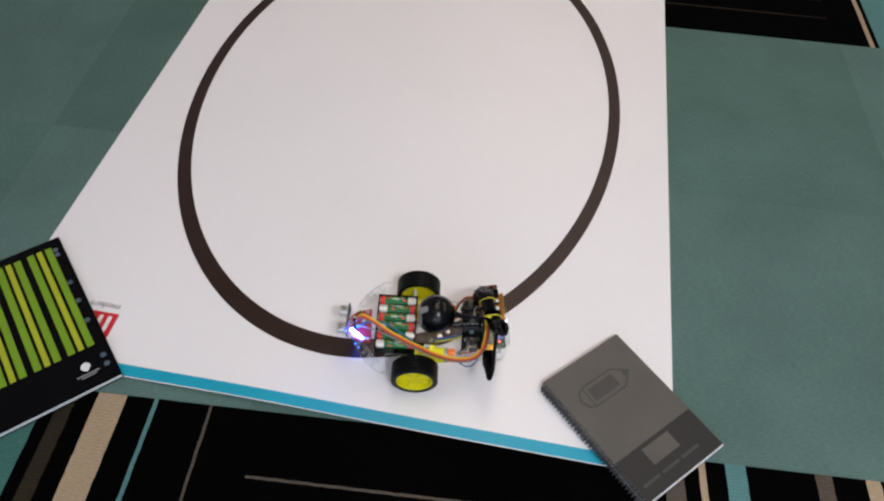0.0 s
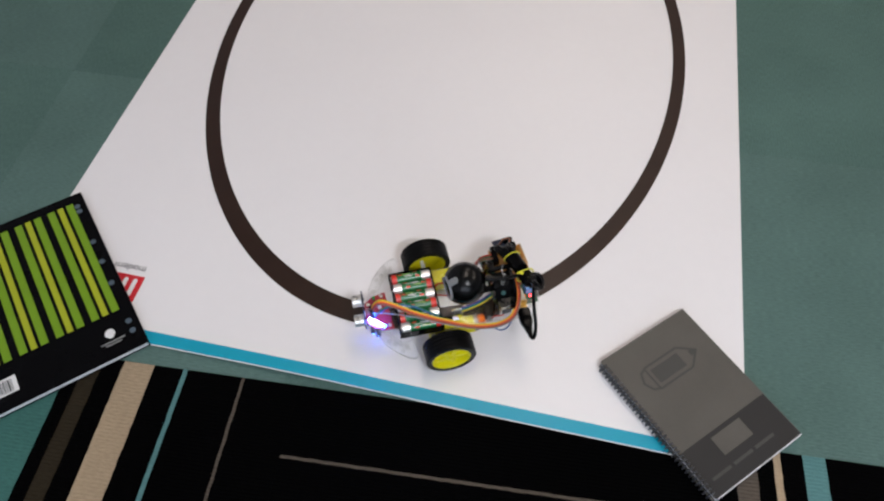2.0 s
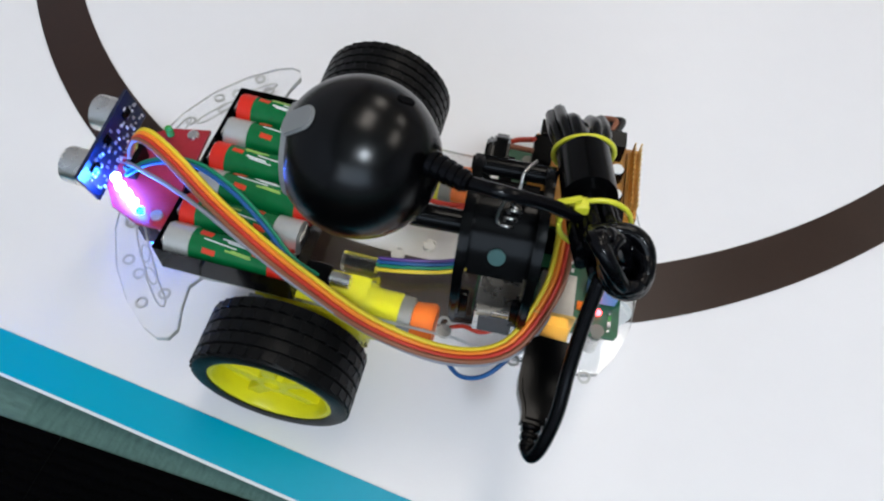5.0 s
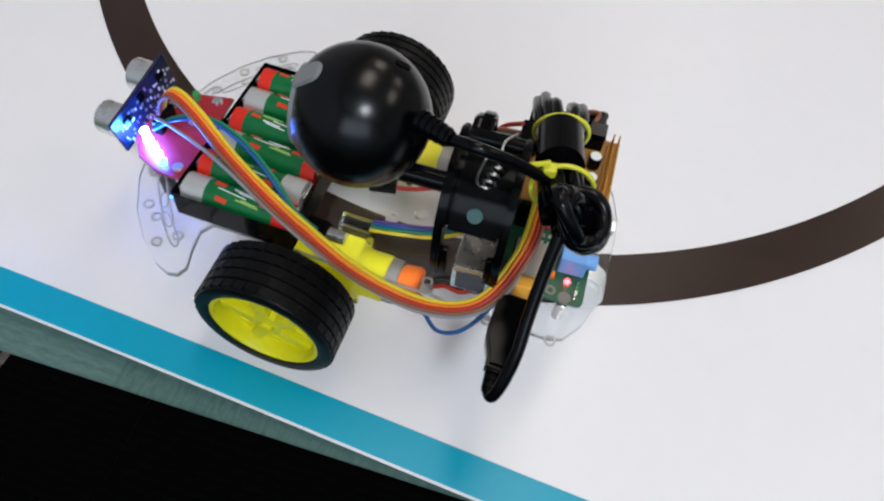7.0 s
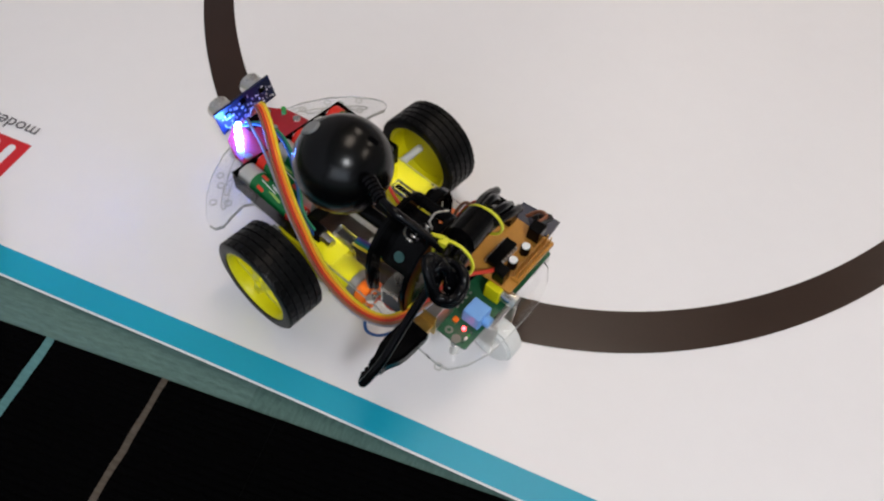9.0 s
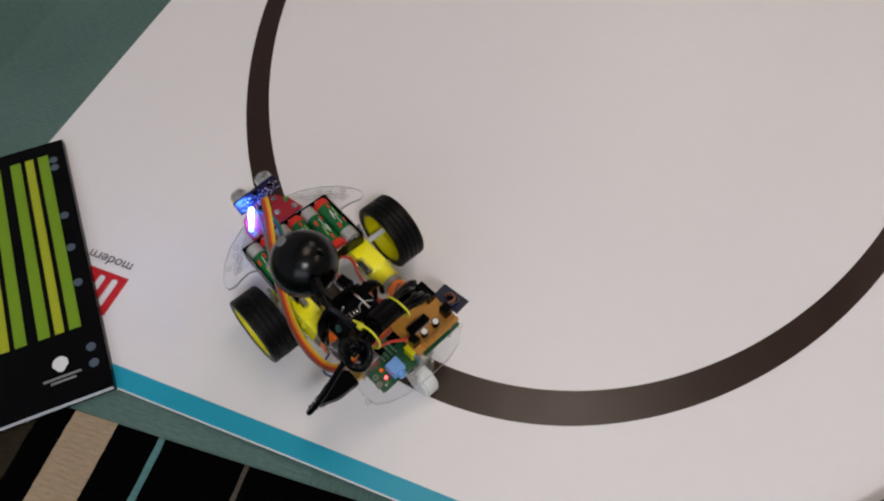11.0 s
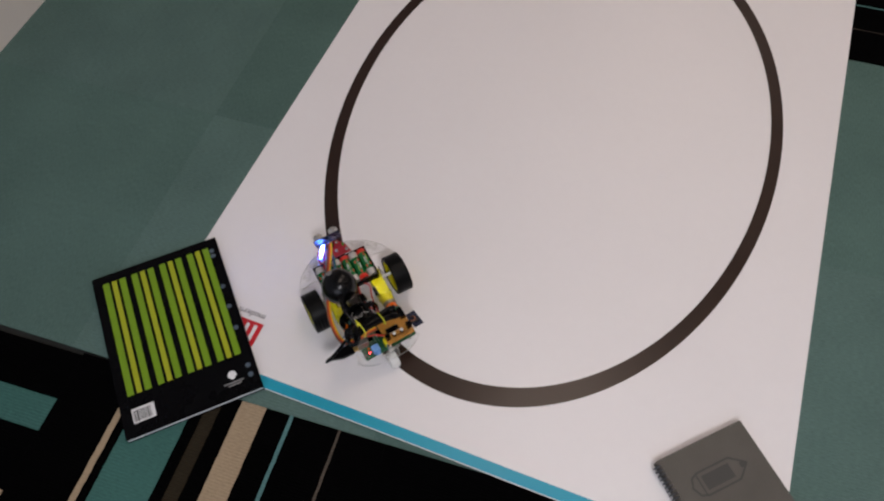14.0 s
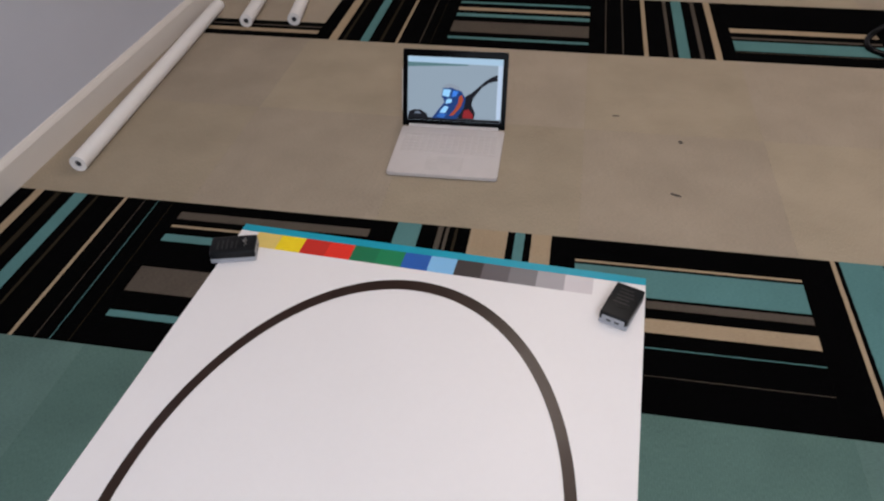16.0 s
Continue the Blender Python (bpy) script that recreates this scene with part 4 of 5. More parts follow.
    # sensor head: red board, blue ultrasonic board, lit diodes
    red = part("sensor_board", prism([(0.062, -0.031), (0.0615, 0.0245), (0.074, 0.024), (0.087, 0.018), (0.094, 0.008), (0.0955, -0.006), (0.091, -0.020), (0.080, -0.028)], P + 0.0035, P + 0.0051), PCB_RED, robot, "red half-round sensor board")
    for x, y in ((0.068, -0.026), (0.0665, 0.019), (0.087, -0.017), (0.073, -0.010)):
        part("screw", cyl(0.0027, 0.0018, pose(x, y, P + 0.0058), 12, bevel=0.0004), SILVER, red)
    part("standoff", cyl(0.0025, 0.0036, pose(0.068, -0.026, P + 0.0018), 12), SILVER, red)
    part("standoff", cyl(0.0025, 0.0036, pose(0.0665, 0.019, P + 0.0018), 12), SILVER, red)
    part("green_diode", cyl(0.0018, 0.006, pose(0.078, -0.024, P + 0.008), 12, bevel=0.0008), LED_GREEN, red, "green indicator diode")
    part("clear_diode", cyl(0.0018, 0.006, pose(0.088, -0.008, P + 0.008), 12, bevel=0.0008), LED_CLEAR, red)
    part("pin_header", box(0.004, 0.014, 0.008, pose(0.0845, -0.004, P + 0.009), 0.0004), PLASTIC_BLACK, red)
    for x, y, z, r, m in ((0.0890, 0.0065, P + 0.0095, 0.0021, LED_WHITE), (0.0855, 0.0100, P + 0.0090, 0.0023, LED_WHITE), (0.0815, 0.0130, P + 0.0085, 0.0023, LED_WHITE), (0.0775, 0.0160, P + 0.0080, 0.0021, LED_WHITE), (0.0735, 0.0190, P + 0.0072, 0.0018, LED_BLUE)):
        part("lit_diode", ball(r, pose(x, y, z), None, 14, 8), m, red, "bright blue-white lit diode", 180)
    for x, y in ((0.0870, 0.0050), (0.0815, 0.0120)):      # line sensors under the front edge
        part("line_sensor", box(0.006, 0.005, 0.030, pose(x, y, 0.0310), 0.0006), PCB_BLUE, red, "blue line sensor pointing at the track")
        part("sensor_diode", ball(0.0010, pose(x, y + 0.001, 0.0140), None, 12, 8), LED_BLUE, red, "blue lit diode", 180)
    sonar = part("ultrasonic_board", box(0.0016, 0.045, 0.020, None, 0.0003), PCB_BLUE, robot, "blue ultrasonic sensor board")
    sonar.matrix_local = pose(0.0945, -0.0060, 0.0595, -10, 2, -6)
    for y in (-0.0135, 0.0135):
        part("transducer", lathe([(0.0, -0.006), (0.0080, -0.006), (0.0080, 0.0055), (0.0074, 0.006), (0.0066, 0.006), (0.0064, 0.0045), (0.0, 0.0045)], pose(0.0072, y, 0.0, 0, 90), 32), SILVER, sonar, "silver sensor can", 40)
        part("mesh_face", cyl(0.0063, 0.0008, pose(0.0117, y, 0.0, 0, 90), 24), DULL_STEEL, sonar)
    for k in range(4):
        part("pin", box(0.007, 0.0006, 0.0006, pose(-0.0042, -0.0038 + 0.00254 * k, -0.0075), 0), SILVER, sonar)
    rnd = random.Random(9)
    for y, z, a, b in ((-0.0145, 0.0035, 0.005, 0.0035), (0.001, 0.0055, 0.004, 0.004), (0.0135, 0.0035, 0.005, 0.0035)):
        part("chip", box(0.0011, a, b, pose(-0.0013, y, z), 0.0002), PLASTIC_BLACK, sonar)
    for k in range(51):
        y, z = -0.0205 + 0.00245 * (k % 17) + rnd.uniform(-0.0007, 0.0007), (-0.0055, -0.0010, 0.0045)[k // 17] + rnd.uniform(-0.0035, 0.0020)
        part("solder_joint", box(0.0006, rnd.uniform(0.0007, 0.0017), rnd.uniform(0.0007, 0.0020), pose(-0.0010, y, z), 0.0001), SOLDER if k % 3 else WHITE_PRINT, sonar)
    webcam(robot)
    computer(robot)
    wiring(robot, P)
    return robot, wheels


def wheel_rim(face):
    return lathe([(0.0235, -0.0115), (0.0262, -0.0122), (0.0262, 0.0122), (0.0238, 0.0122), (0.0228, 0.0105), (0.0228, 0.0045), (0.0, 0.0045), (0.0, -0.001), (0.0225, -0.001)], face, 48)


def wheel_face(wheel, face):
    """Spokes, hub and round bosses of a wheel's outer face."""
    for k in range(5):
        a = Matrix.Rotation(2 * math.pi * k / 5, 4, "Z")
        part("spoke", box(0.0175, 0.0062, 0.0042, face @ a @ pose(0.0140, 0, 0.0062, 0, 6), 0.0012), YELLOW, wheel, "", 35)
        b = Matrix.Rotation(2 * math.pi * (k + 0.5) / 5, 4, "Z")
        part("boss", lathe([(0.0030, 0.0040), (0.0050, 0.0040), (0.0046, 0.0056), (0.0034, 0.0056)], face @ b @ pose(0.0150, 0, 0), 16), YELLOW, wheel, "", 35)
    part("hub", lathe([(0.0, 0.0045), (0.0072, 0.0045), (0.0066, 0.0090), (0.0035, 0.0096), (0.0033, 0.0075), (0.0, 0.0075)], face, 24), YELLOW, wheel, "", 35)


def tray(sx, sy, sz, t):
    bm = box(sx, sy, sz, pose(0, 0, sz / 2))
    bm.normal_update()
    top = [f for f in bm.faces if f.normal.z > 0.9]
    bmesh.ops.inset_region(bm, faces=top, thickness=t)
    bmesh.ops.translate(bm, verts=top[0].verts[:], vec=(0, 0, t - sz))
    edges = [e for e in bm.edges if e.calc_length() > 0.003]
    bmesh.ops.bevel(bm, geom=edges, offset=0.0004, segments=1, affect="EDGES")
    return bm


def cell_body():
    return cyl(0.0071, 0.050, None, 24, bevel=0.0006)


def webcam(robot):
    C = Vector((-0.0279, 0.0259, 0.1237))
    r = 0.0263
    bm = ball(r, None, None, 48, 32)
    bmesh.ops.bisect_plane(bm, geom=bm.verts[:] + bm.edges[:] + bm.faces[:], plane_co=(0.0205, 0, 0), plane_no=(1, 0, 0), clear_outer=True)
    rim = [e for e in bm.edges if e.is_boundary]
    bmesh.ops.edgeloop_fill(bm, edges=rim)
    cam_body = part("webcam", bm, BALL_BLACK, robot, "satin black ball-shaped webcam", 40)
    cam_body.matrix_local = Matrix.Translation(C) @ pose(0, 0, 0, 0, 0, 4)
    part("front_ring", lathe([(0.0105, 0.0), (0.0158, 0.0), (0.0150, 0.0022), (0.0112, 0.0022)], pose(0.0203, 0, 0, 0, 90), 36), GREY_BUTTON, cam_body, "grey ring round the lens", 40)
    part("lens", lathe([(0.0, 0.0), (0.0104, 0.0), (0.0100, 0.0014), (0.005, 0.0022), (0.0, 0.0024)], pose(0.0203, 0, 0, 0, 90), 28), SCREEN_GLASS, cam_body, "dark glass lens", 60)
    # the grey push button lies on the shell, up and forward
    bt = bmesh.new()
    prism(rounded(0.0150, 0.0085, 0.0040, 6), 0.0, 0.0016, None, 0.0006, bt)
    for v in bt.verts:
        d2 = v.co.x ** 2 + v.co.y ** 2
        v.co.z -= d2 / (2 * r)
    n = Vector((0.665, 0.165, 0.728)).normalized()
    u = (Vector((0.93, 0.02, 0.38)) - Vector((0.508, 0.122, 0.853))).normalized()
    v = n.cross(u).normalized()
    u = v.cross(n)
    o = part("button", bt, GREY_BUTTON, cam_body, "grey push button", 40)
    o.matrix_local = Matrix.Translation(n * (r - 0.0004)) @ Matrix((u, v, n)).transposed().to_4x4()
    n = Vector((-0.52, -0.27, 0.81)).normalized()
    o = part("microphone_slot", prism(rounded(0.0030, 0.0062, 0.0013), -0.0002, 0.0004), SCREEN_GLASS, cam_body)
    o.matrix_local = Matrix.Translation(n * (r - 0.0001)) @ n.to_track_quat("Z", "Y").to_matrix().to_4x4()
    # ribbed cable exit at the back
    a, b = C + Vector((-0.0235, 0.007, 0.0130)), C + Vector((-0.0365, 0.0120, 0.0130))
    m, l = to(a, b)
    bm = cyl(0.0037, l, m, 18, r2=0.0030)
    for k in range(5):
        lathe([(0.0030, -0.0009), (0.0044 - 0.0002 * k, -0.0007), (0.0044 - 0.0002 * k, 0.0007), (0.0030, 0.0009)], m @ pose(0, 0, -l / 2 + l * (k + 0.6) / 5.4), 18, bm)
    part("cable_sleeve", bm, CABLE_BLACK, robot, "ribbed black cable sleeve", 40)
    part("webcam_cable", tube([b, (-0.075, 0.040, 0.138), (-0.088, 0.036, 0.131), (-0.099, 0.033, 0.124), (-0.106, 0.028, 0.119)], 0.0023, 10), CABLE_BLACK, robot, "thick black cable")
    # neck and spring clip
    m, l = to(C + Vector((-0.014, 0.005, -0.018)), (-0.0645, 0.0300, 0.1045))
    part("webcam_neck", cyl(0.0042, l, m, 18), PLASTIC_BLACK, robot, "black swivel neck", 40)
    def flange(outline, x, wide):
        """A side of the clip: an outline in y and z with its thickness along x."""
        return prism(outline, -wide / 2, wide / 2, pose(x, 0, 0, 90, 0, 90), 0.0009)
    near = [(0.004, 0.110), (0.010, 0.1175), (0.020, 0.1200), (0.031, 0.1180), (0.041, 0.1120), (0.0475, 0.1020), (0.0500, 0.0900), (0.0495, 0.0760), (0.0475, 0.0660), (0.0445, 0.0645), (0.0420, 0.0680),
            (0.0410, 0.0800), (0.0390, 0.0920), (0.0330, 0.1010), (0.0220, 0.1060), (0.0100, 0.1060)]
    far = [(0.010, 0.1050), (0.008, 0.1105), (0.000, 0.1125), (-0.0065, 0.1080), (-0.0100, 0.0980), (-0.0100, 0.0840), (-0.0085, 0.0740), (-0.0060, 0.0735), (-0.0055, 0.0840), (-0.0045, 0.0940), (0.0005, 0.1005)]
    clip = part("spring_clip", flange(near, -0.0650, 0.0034), PLASTIC_BLACK, robot, "black spring clip", 40)
    part("clip_flange", flange(near, -0.0895, 0.0034), PLASTIC_BLACK, clip, "", 40)
    part("clip_flange", flange(far, -0.0672, 0.0030), PLASTIC_BLACK, clip, "", 40)
    web = [(0.012, 0.1080), (0.020, 0.1095), (0.027, 0.1075), (0.0335, 0.1025), (0.0380, 0.0960), (0.0410, 0.0905), (0.0385, 0.0900), (0.0360, 0.0945), (0.0315, 0.1000), (0.0260, 0.1050), (0.020, 0.1068), (0.012, 0.1055)]
    part("clip_web", flange(web, -0.0772, 0.0216), PLASTIC_BLACK, clip, "", 40)
    for x in (-0.0682, -0.0864):                 # feet on both sides of the arched gap
        part("clip_foot", box(0.0032, 0.0030, 0.0150, pose(x, 0.0455, 0.0765, 4), 0.0008), PLASTIC_BLACK, clip, "", 40)
    part("clip_web", flange([(0.006, 0.1110), (-0.002, 0.1120), (-0.0090, 0.1075), (-0.0125, 0.0970), (-0.0125, 0.0850), (-0.0105, 0.0850), (-0.0100, 0.0960), (-0.0070, 0.1040), (0.006, 0.1070)], -0.0710, 0.0060), PLASTIC_BLACK, clip, "", 40)
    part("pivot", cyl(0.0034, 0.0300, pose(-0.0772, 0.0070, 0.1085, 0, 90), 18, bevel=0.0008), PLASTIC_BLACK, clip, "", 40)
    part("rivet", cyl(0.0031, 0.0014, pose(-0.0767, 0.0373, 0.0982, -56), 18, bevel=0.0004), mat("dark_green_rivet", (0.03, 0.09, 0.085), 0.3), clip, "dark green rivet")
    bm = bmesh.new()
    tube([(0.0021 * math.cos(k * 0.9), 0.0021 * math.sin(k * 0.9), 0.00042 * k) for k in range(36)], 0.00055, 6, bm, steps=3)
    tube([(0.002, 0, 0.015), (0.003, 0.001, 0.020), (0.002, -0.004, 0.026)], 0.00055, 6, bm)
    tube([(0.002, 0, 0.0), (0.003, 0.006, 0.002), (0.002, 0.013, 0.009)], 0.00055, 6, bm)
    o = part("spring", bm, SILVER, clip, "bare steel spring")
    o.matrix_local = pose(-0.0775, 0.0310, 0.1065, 62, 0, -20)


def computer(robot):
    z = 0.0575
    board = part("computer_board", prism(rounded(0.056, 0.085, 0.002, 2, -0.1002, 0.0005), z, z + 0.0016), PCB_GREEN, robot, "small green single-board computer")
    board.location = (0.001, -0.0035, 0.001)
    top = z + 0.0016
    def chip(name, x, y, sx, sy, sz, m, label="", bevel=0.0004):
        return part(name, box(sx, sy, sz, pose(x, y, top + sz / 2), bevel), m, board, label)
    chip("network_socket", -0.0815, 0.0395, 0.0160, 0.0215, 0.0155, SILVER, "steel network socket", 0.0006)
    part("socket_mouth", box(0.0122, 0.0008, 0.0110, pose(-0.0815, 0.0504, top + 0.0072)), DARK_INSIDE, board)
    part("socket_mouth", box(0.0008, 0.0150, 0.0040, pose(-0.0732, 0.0395, top + 0.004)), DARK_INSIDE, board)
    chip("usb_socket", -0.1020, 0.0370, 0.0132, 0.0175, 0.0160, DULL_STEEL, "steel usb socket", 0.0006)
    part("socket_lip", box(0.0150, 0.0012, 0.0175, pose(-0.1020, 0.0462, top + 0.008), 0.0004), BRASS, board, "gilt socket lip")
    chip("audio_socket", -0.1205, 0.0235, 0.0115, 0.0115, 0.0105, JACK_BLUE, "pale blue audio socket", 0.0008)
    part("audio_barrel", cyl(0.0034, 0.0040, pose(-0.1282, 0.0235, top + 0.0052, 0, 90), 18), JACK_BLUE, board)
    chip("video_socket", -0.1195, 0.0040, 0.0100, 0.0098, 0.0120, YELLOW, "yellow video socket", 0.0008)
    part("video_barrel", cyl(0.0042, 0.0095, pose(-0.1292, 0.0040, top + 0.0068, 0, 90), 22, bevel=0.0005), SILVER, board, "silver socket barrel", 40)
    part("red_diode", ball(0.0013, pose(-0.1200, 0.0335, top + 0.0012), None, 10, 6), LED_RED, board, "red lit power diode")
    for k in range(4):
        part("small_diode", box(0.0012, 0.0020, 0.0009, pose(-0.1245, 0.0325 + 0.0024 * k, top + 0.0005), 0.0001), (LED_CLEAR, LED_GREEN, SOLDER, LED_CLEAR)[k], board)
    part("mount_hole", lathe([(0.0012, 0), (0.0024, 0), (0.0024, 0.0003), (0.0012, 0.0003)], pose(-0.1140, 0.0390, top), 16), SOLDER_DULL, board)
    chip("capacitor", -0.1130, 0.0320, 0.0030, 0.0030, 0.0022, ORANGE)
    chip("processor", -0.0980, 0.0050, 0.0120, 0.0120, 0.0015, PLASTIC_BLACK, "black processor chip")
    chip("network_chip", -0.0990, 0.0220, 0.0085, 0.0085, 0.0010, PLASTIC_BLACK)
    chip("pin_header", -0.0755, -0.0120, 0.0050, 0.0330, 0.0085, PLASTIC_BLACK)
    chip("ribbon_socket", -0.0905, -0.0100, 0.0040, 0.0200, 0.0050, DARK_INSIDE)
    for k in range(16):
        part("solder_joint", box(0.0012, 0.0016, 0.0006, pose(-0.1085 + 0.0026 * (k % 4), 0.0125 + 0.0040 * (k // 4), top + 0.0003), 0.0001), SOLDER, board)
    # amber driver board on top
    zz = 0.0715
    upper = part("driver_board", prism(rounded(0.044, 0.045, 0.001, 2, -0.1055, -0.0210), zz, zz + 0.0015), PERFBOARD, robot, "amber perforated driver board")
    t2 = zz + 0.0015
    part("spacer", box(0.006, 0.034, 0.012, pose(-0.0875, -0.0200, 0.0652)), PLASTIC_BLACK, upper)
    pin = mesh_of("pin", box(0.0006, 0.0006, 0.0115, None), BRASS)
    for r in range(2):
        for k in range(13):
            o = new("pin", pin)
            o.parent = upper
            o.location = (-0.1262 + 0.00254 * r, -0.0385 + 0.00254 * k, t2 + 0.0042)
    part("pin_rail", box(0.0052, 0.0340, 0.0024, pose(-0.1249, -0.0233, t2 + 0.0012)), PERFBOARD, upper)
    part("driver_chip", box(0.0072, 0.0200, 0.0040, pose(-0.1090, -0.0150, t2 + 0.0032), 0.0004), PLASTIC_BLACK, upper, "black driver chip")
    for k in range(8):
        for s in (-1, 1):
            part("chip_leg", box(0.0012, 0.0007, 0.0030, pose(-0.1090 + 0.0042 * s, -0.0239 + 0.00254 * k, t2 + 0.0015)), SOLDER, upper)
    for y in (-0.0075, -0.0200):
        part("capacitor", cyl(0.0030, 0.0065, pose(-0.1178, y - 0.006, t2 + 0.0033), 18, bevel=0.0004), PLASTIC_BLACK, upper, "small round capacitor", 40)
        part("capacitor_top", cyl(0.0025, 0.0004, pose(-0.1178, y - 0.006, t2 + 0.0068), 18), WHITE_PRINT, upper)
    part("terminal_block", box(0.0075, 0.0070, 0.0095, pose(-0.1175, -0.0028, t2 + 0.0048), 0.0005), PLASTIC_BLACK, upper, "black screw terminal")
    part("terminal_block", box(0.0080, 0.0080, 0.0100, pose(-0.1160, -0.0395, t2 + 0.0050), 0.0005), PLASTIC_BLACK, upper, "black screw terminal")
    part("terminal_block", box(0.0160, 0.0080, 0.0105, pose(-0.0930, -0.0385, t2 + 0.0053), 0.0005), PLASTIC_BLACK, upper, "black screw terminal")
    part("terminal_block", box(0.0080, 0.0150, 0.0105, pose(-0.0870, -0.0260, t2 + 0.0053), 0.0005), PLASTIC_BLACK, upper)
    side = part("blue_module", box(0.026, 0.016, 0.0016, None, 0.0003), PCB_BLUE, robot, "small blue power module")
    side.matrix_local = pose(-0.1080, -0.0535, 0.0680, 8, 0, 6)
    part("coil", cyl(0.0036, 0.0040, pose(-0.004, 0.0, 0.0028), 16), PLASTIC_BLACK, side)


def wiring(robot, P):
    # hank of webcam cable, tied twice, over the computer
    rnd = random.Random(4)
    hank = None
    for k in range(9):
        a = 2 * math.pi * k / 9
        dx, dz = 0.0056 * math.cos(a) + rnd.uniform(-0.0008, 0.0008), 0.0058 * math.sin(a)
        e1, e2 = rnd.uniform(-0.004, 0.004), rnd.uniform(-0.005, 0.003)
        bm = tube([(-0.0960 + dx * 1.7, -0.0270 + e1, 0.0990 + dz * 0.8), (-0.0975 + dx * 1.6, -0.017, 0.1065 + dz), (-0.0990 + dx * 1.2, -0.004, 0.1110 + dz), (-0.1015 + dx, 0.016, 0.1160 + dz), (-0.1050 + dx * 1.1, 0.034, 0.1195 + dz), (-0.1090 + dx * 1.3, 0.0460 + e2, 0.1215 + dz * 1.1)], 0.0025, 8, steps=5)
        o = part("cable_hank" if hank is None else "cable_strand", bm, CABLE_BLACK, hank or robot, "" if hank else "bundled hank of black cable")
        hank = hank or o
    m, l = to((-0.0990, 0.000, 0.1155), (-0.1025, 0.0255, 0.1215))
    part("ferrite_sleeve", cyl(0.0090, l, m, 28, bevel=0.0025), PLASTIC_BLACK, robot, "black ferrite sleeve", 40)
    for k in range(4):
        n = 22
        c = Vector((-0.1120 - 0.0006 * k, 0.0465 + 0.0010 * k, 0.1275 - 0.0012 * k))
        ra, rb = 0.0097 - 0.0012 * k, 0.0087 - 0.0010 * k
        part("cable_coil", tube([c + Vector((ra * math.cos(2 * math.pi * j / n), rb * math.sin(2 * math.pi * j / n), 0.004 * math.sin(4 * math.pi * j / n + k) + 0.007 * math.cos(2 * math.pi * j / n))) for j in range(n + 1)], 0.0026, 8, steps=2), CABLE_BLACK, robot, "coiled black cable")
    for y, z0, x0, tilt in ((0.0305, 0.1180, -0.1050, 6), (-0.0040, 0.1105, -0.0998, -4)):
        n = 28
        tie = part("cable_tie", tube([((0.0112 if y > 0.02 else 0.0106) * math.cos(2 * math.pi * j / n), 0, (0.0112 if y > 0.02 else 0.0104) * math.sin(2 * math.pi * j / n)) for j in range(n + 1)], 0.0009, 6, steps=2), YELLOW_TIE, robot, "yellow cable tie")
        tie.matrix_local = pose(x0, y, z0, tilt, 0, 8)
        if y > 0.02:
            part("tie_head", box(0.0046, 0.0048, 0.0034, pose(0.0062, 0.001, 0.0092), 0.0007), YELLOW_TIE, tie)
            part("tie_tail", box(0.0075, 0.0020, 0.0010, pose(0.0100, 0.001, 0.0112, 0, 20), 0.0002), YELLOW_TIE, tie)
    # usb plug to the left of the computer, its cable turning back up to the coil
    axis, l = to((-0.1015, 0.0475, 0.0665), (-0.0985, 0.0925, 0.0650))
    half = [(0.0074, -0.0215), (0.0080, -0.0190), (0.0080, -0.0040), (0.0072, 0.0005), (0.0048, 0.0060), (0.0042, 0.0085), (0.0042, 0.0110)]
    bm = prism(half + [(-x, z) for x, z in reversed(half)], -0.0042, 0.0042, axis @ pose(0, 0, 0, 90), 0.0014)
    for k in range(3):
        box(0.0068 - 0.0006 * k, 0.0066 - 0.0005 * k, 0.0022, axis @ pose(0, 0, 0.0120 + 0.0030 * k), 0.0009, bm)
    cyl(0.0024, 0.010, axis @ pose(0, 0, 0.0150), 12, bm=bm)
    plug = part("usb_plug", bm, PLASTIC_BLACK, robot, "black moulded usb plug", 40)
    part("plug_shell", box(0.0118, 0.0046, 0.0080, axis @ pose(0, 0, -0.0235), 0.0003), BRASS, plug, "metal plug shell")
    part("usb_cable", tube([(-0.0990, 0.0850, 0.0652), (-0.0990, 0.0895, 0.0650), (-0.1008, 0.0918, 0.0672), (-0.1030, 0.0890, 0.0740), (-0.1050, 0.0815, 0.0840), (-0.1055, 0.0710, 0.0960), (-0.1065, 0.0610, 0.1090), (-0.1080, 0.0520, 0.1220)], 0.0024, 10), CABLE_BLACK, robot, "black usb cable")
    # rainbow ribbon from the ultrasonic board round to the driver board
    path = [(0.0840, -0.0035, 0.0600), (0.0800, -0.0035, 0.0700), (0.0720, -0.0015, 0.0765), (0.0580, 0.0060, 0.0755), (0.0370, 0.0195, 0.0705), (0.0160, 0.0315, 0.0675), (-0.0050, 0.0420, 0.0655), (-0.0360, 0.0545, 0.0620), (-0.0660, 0.0585, 0.0600), (-0.0870, 0.0540, 0.0660), (-0.0980, 0.0370, 0.0800), (-0.1000, 0.0200, 0.0880), (-0.0990, 0.0060, 0.0860)]
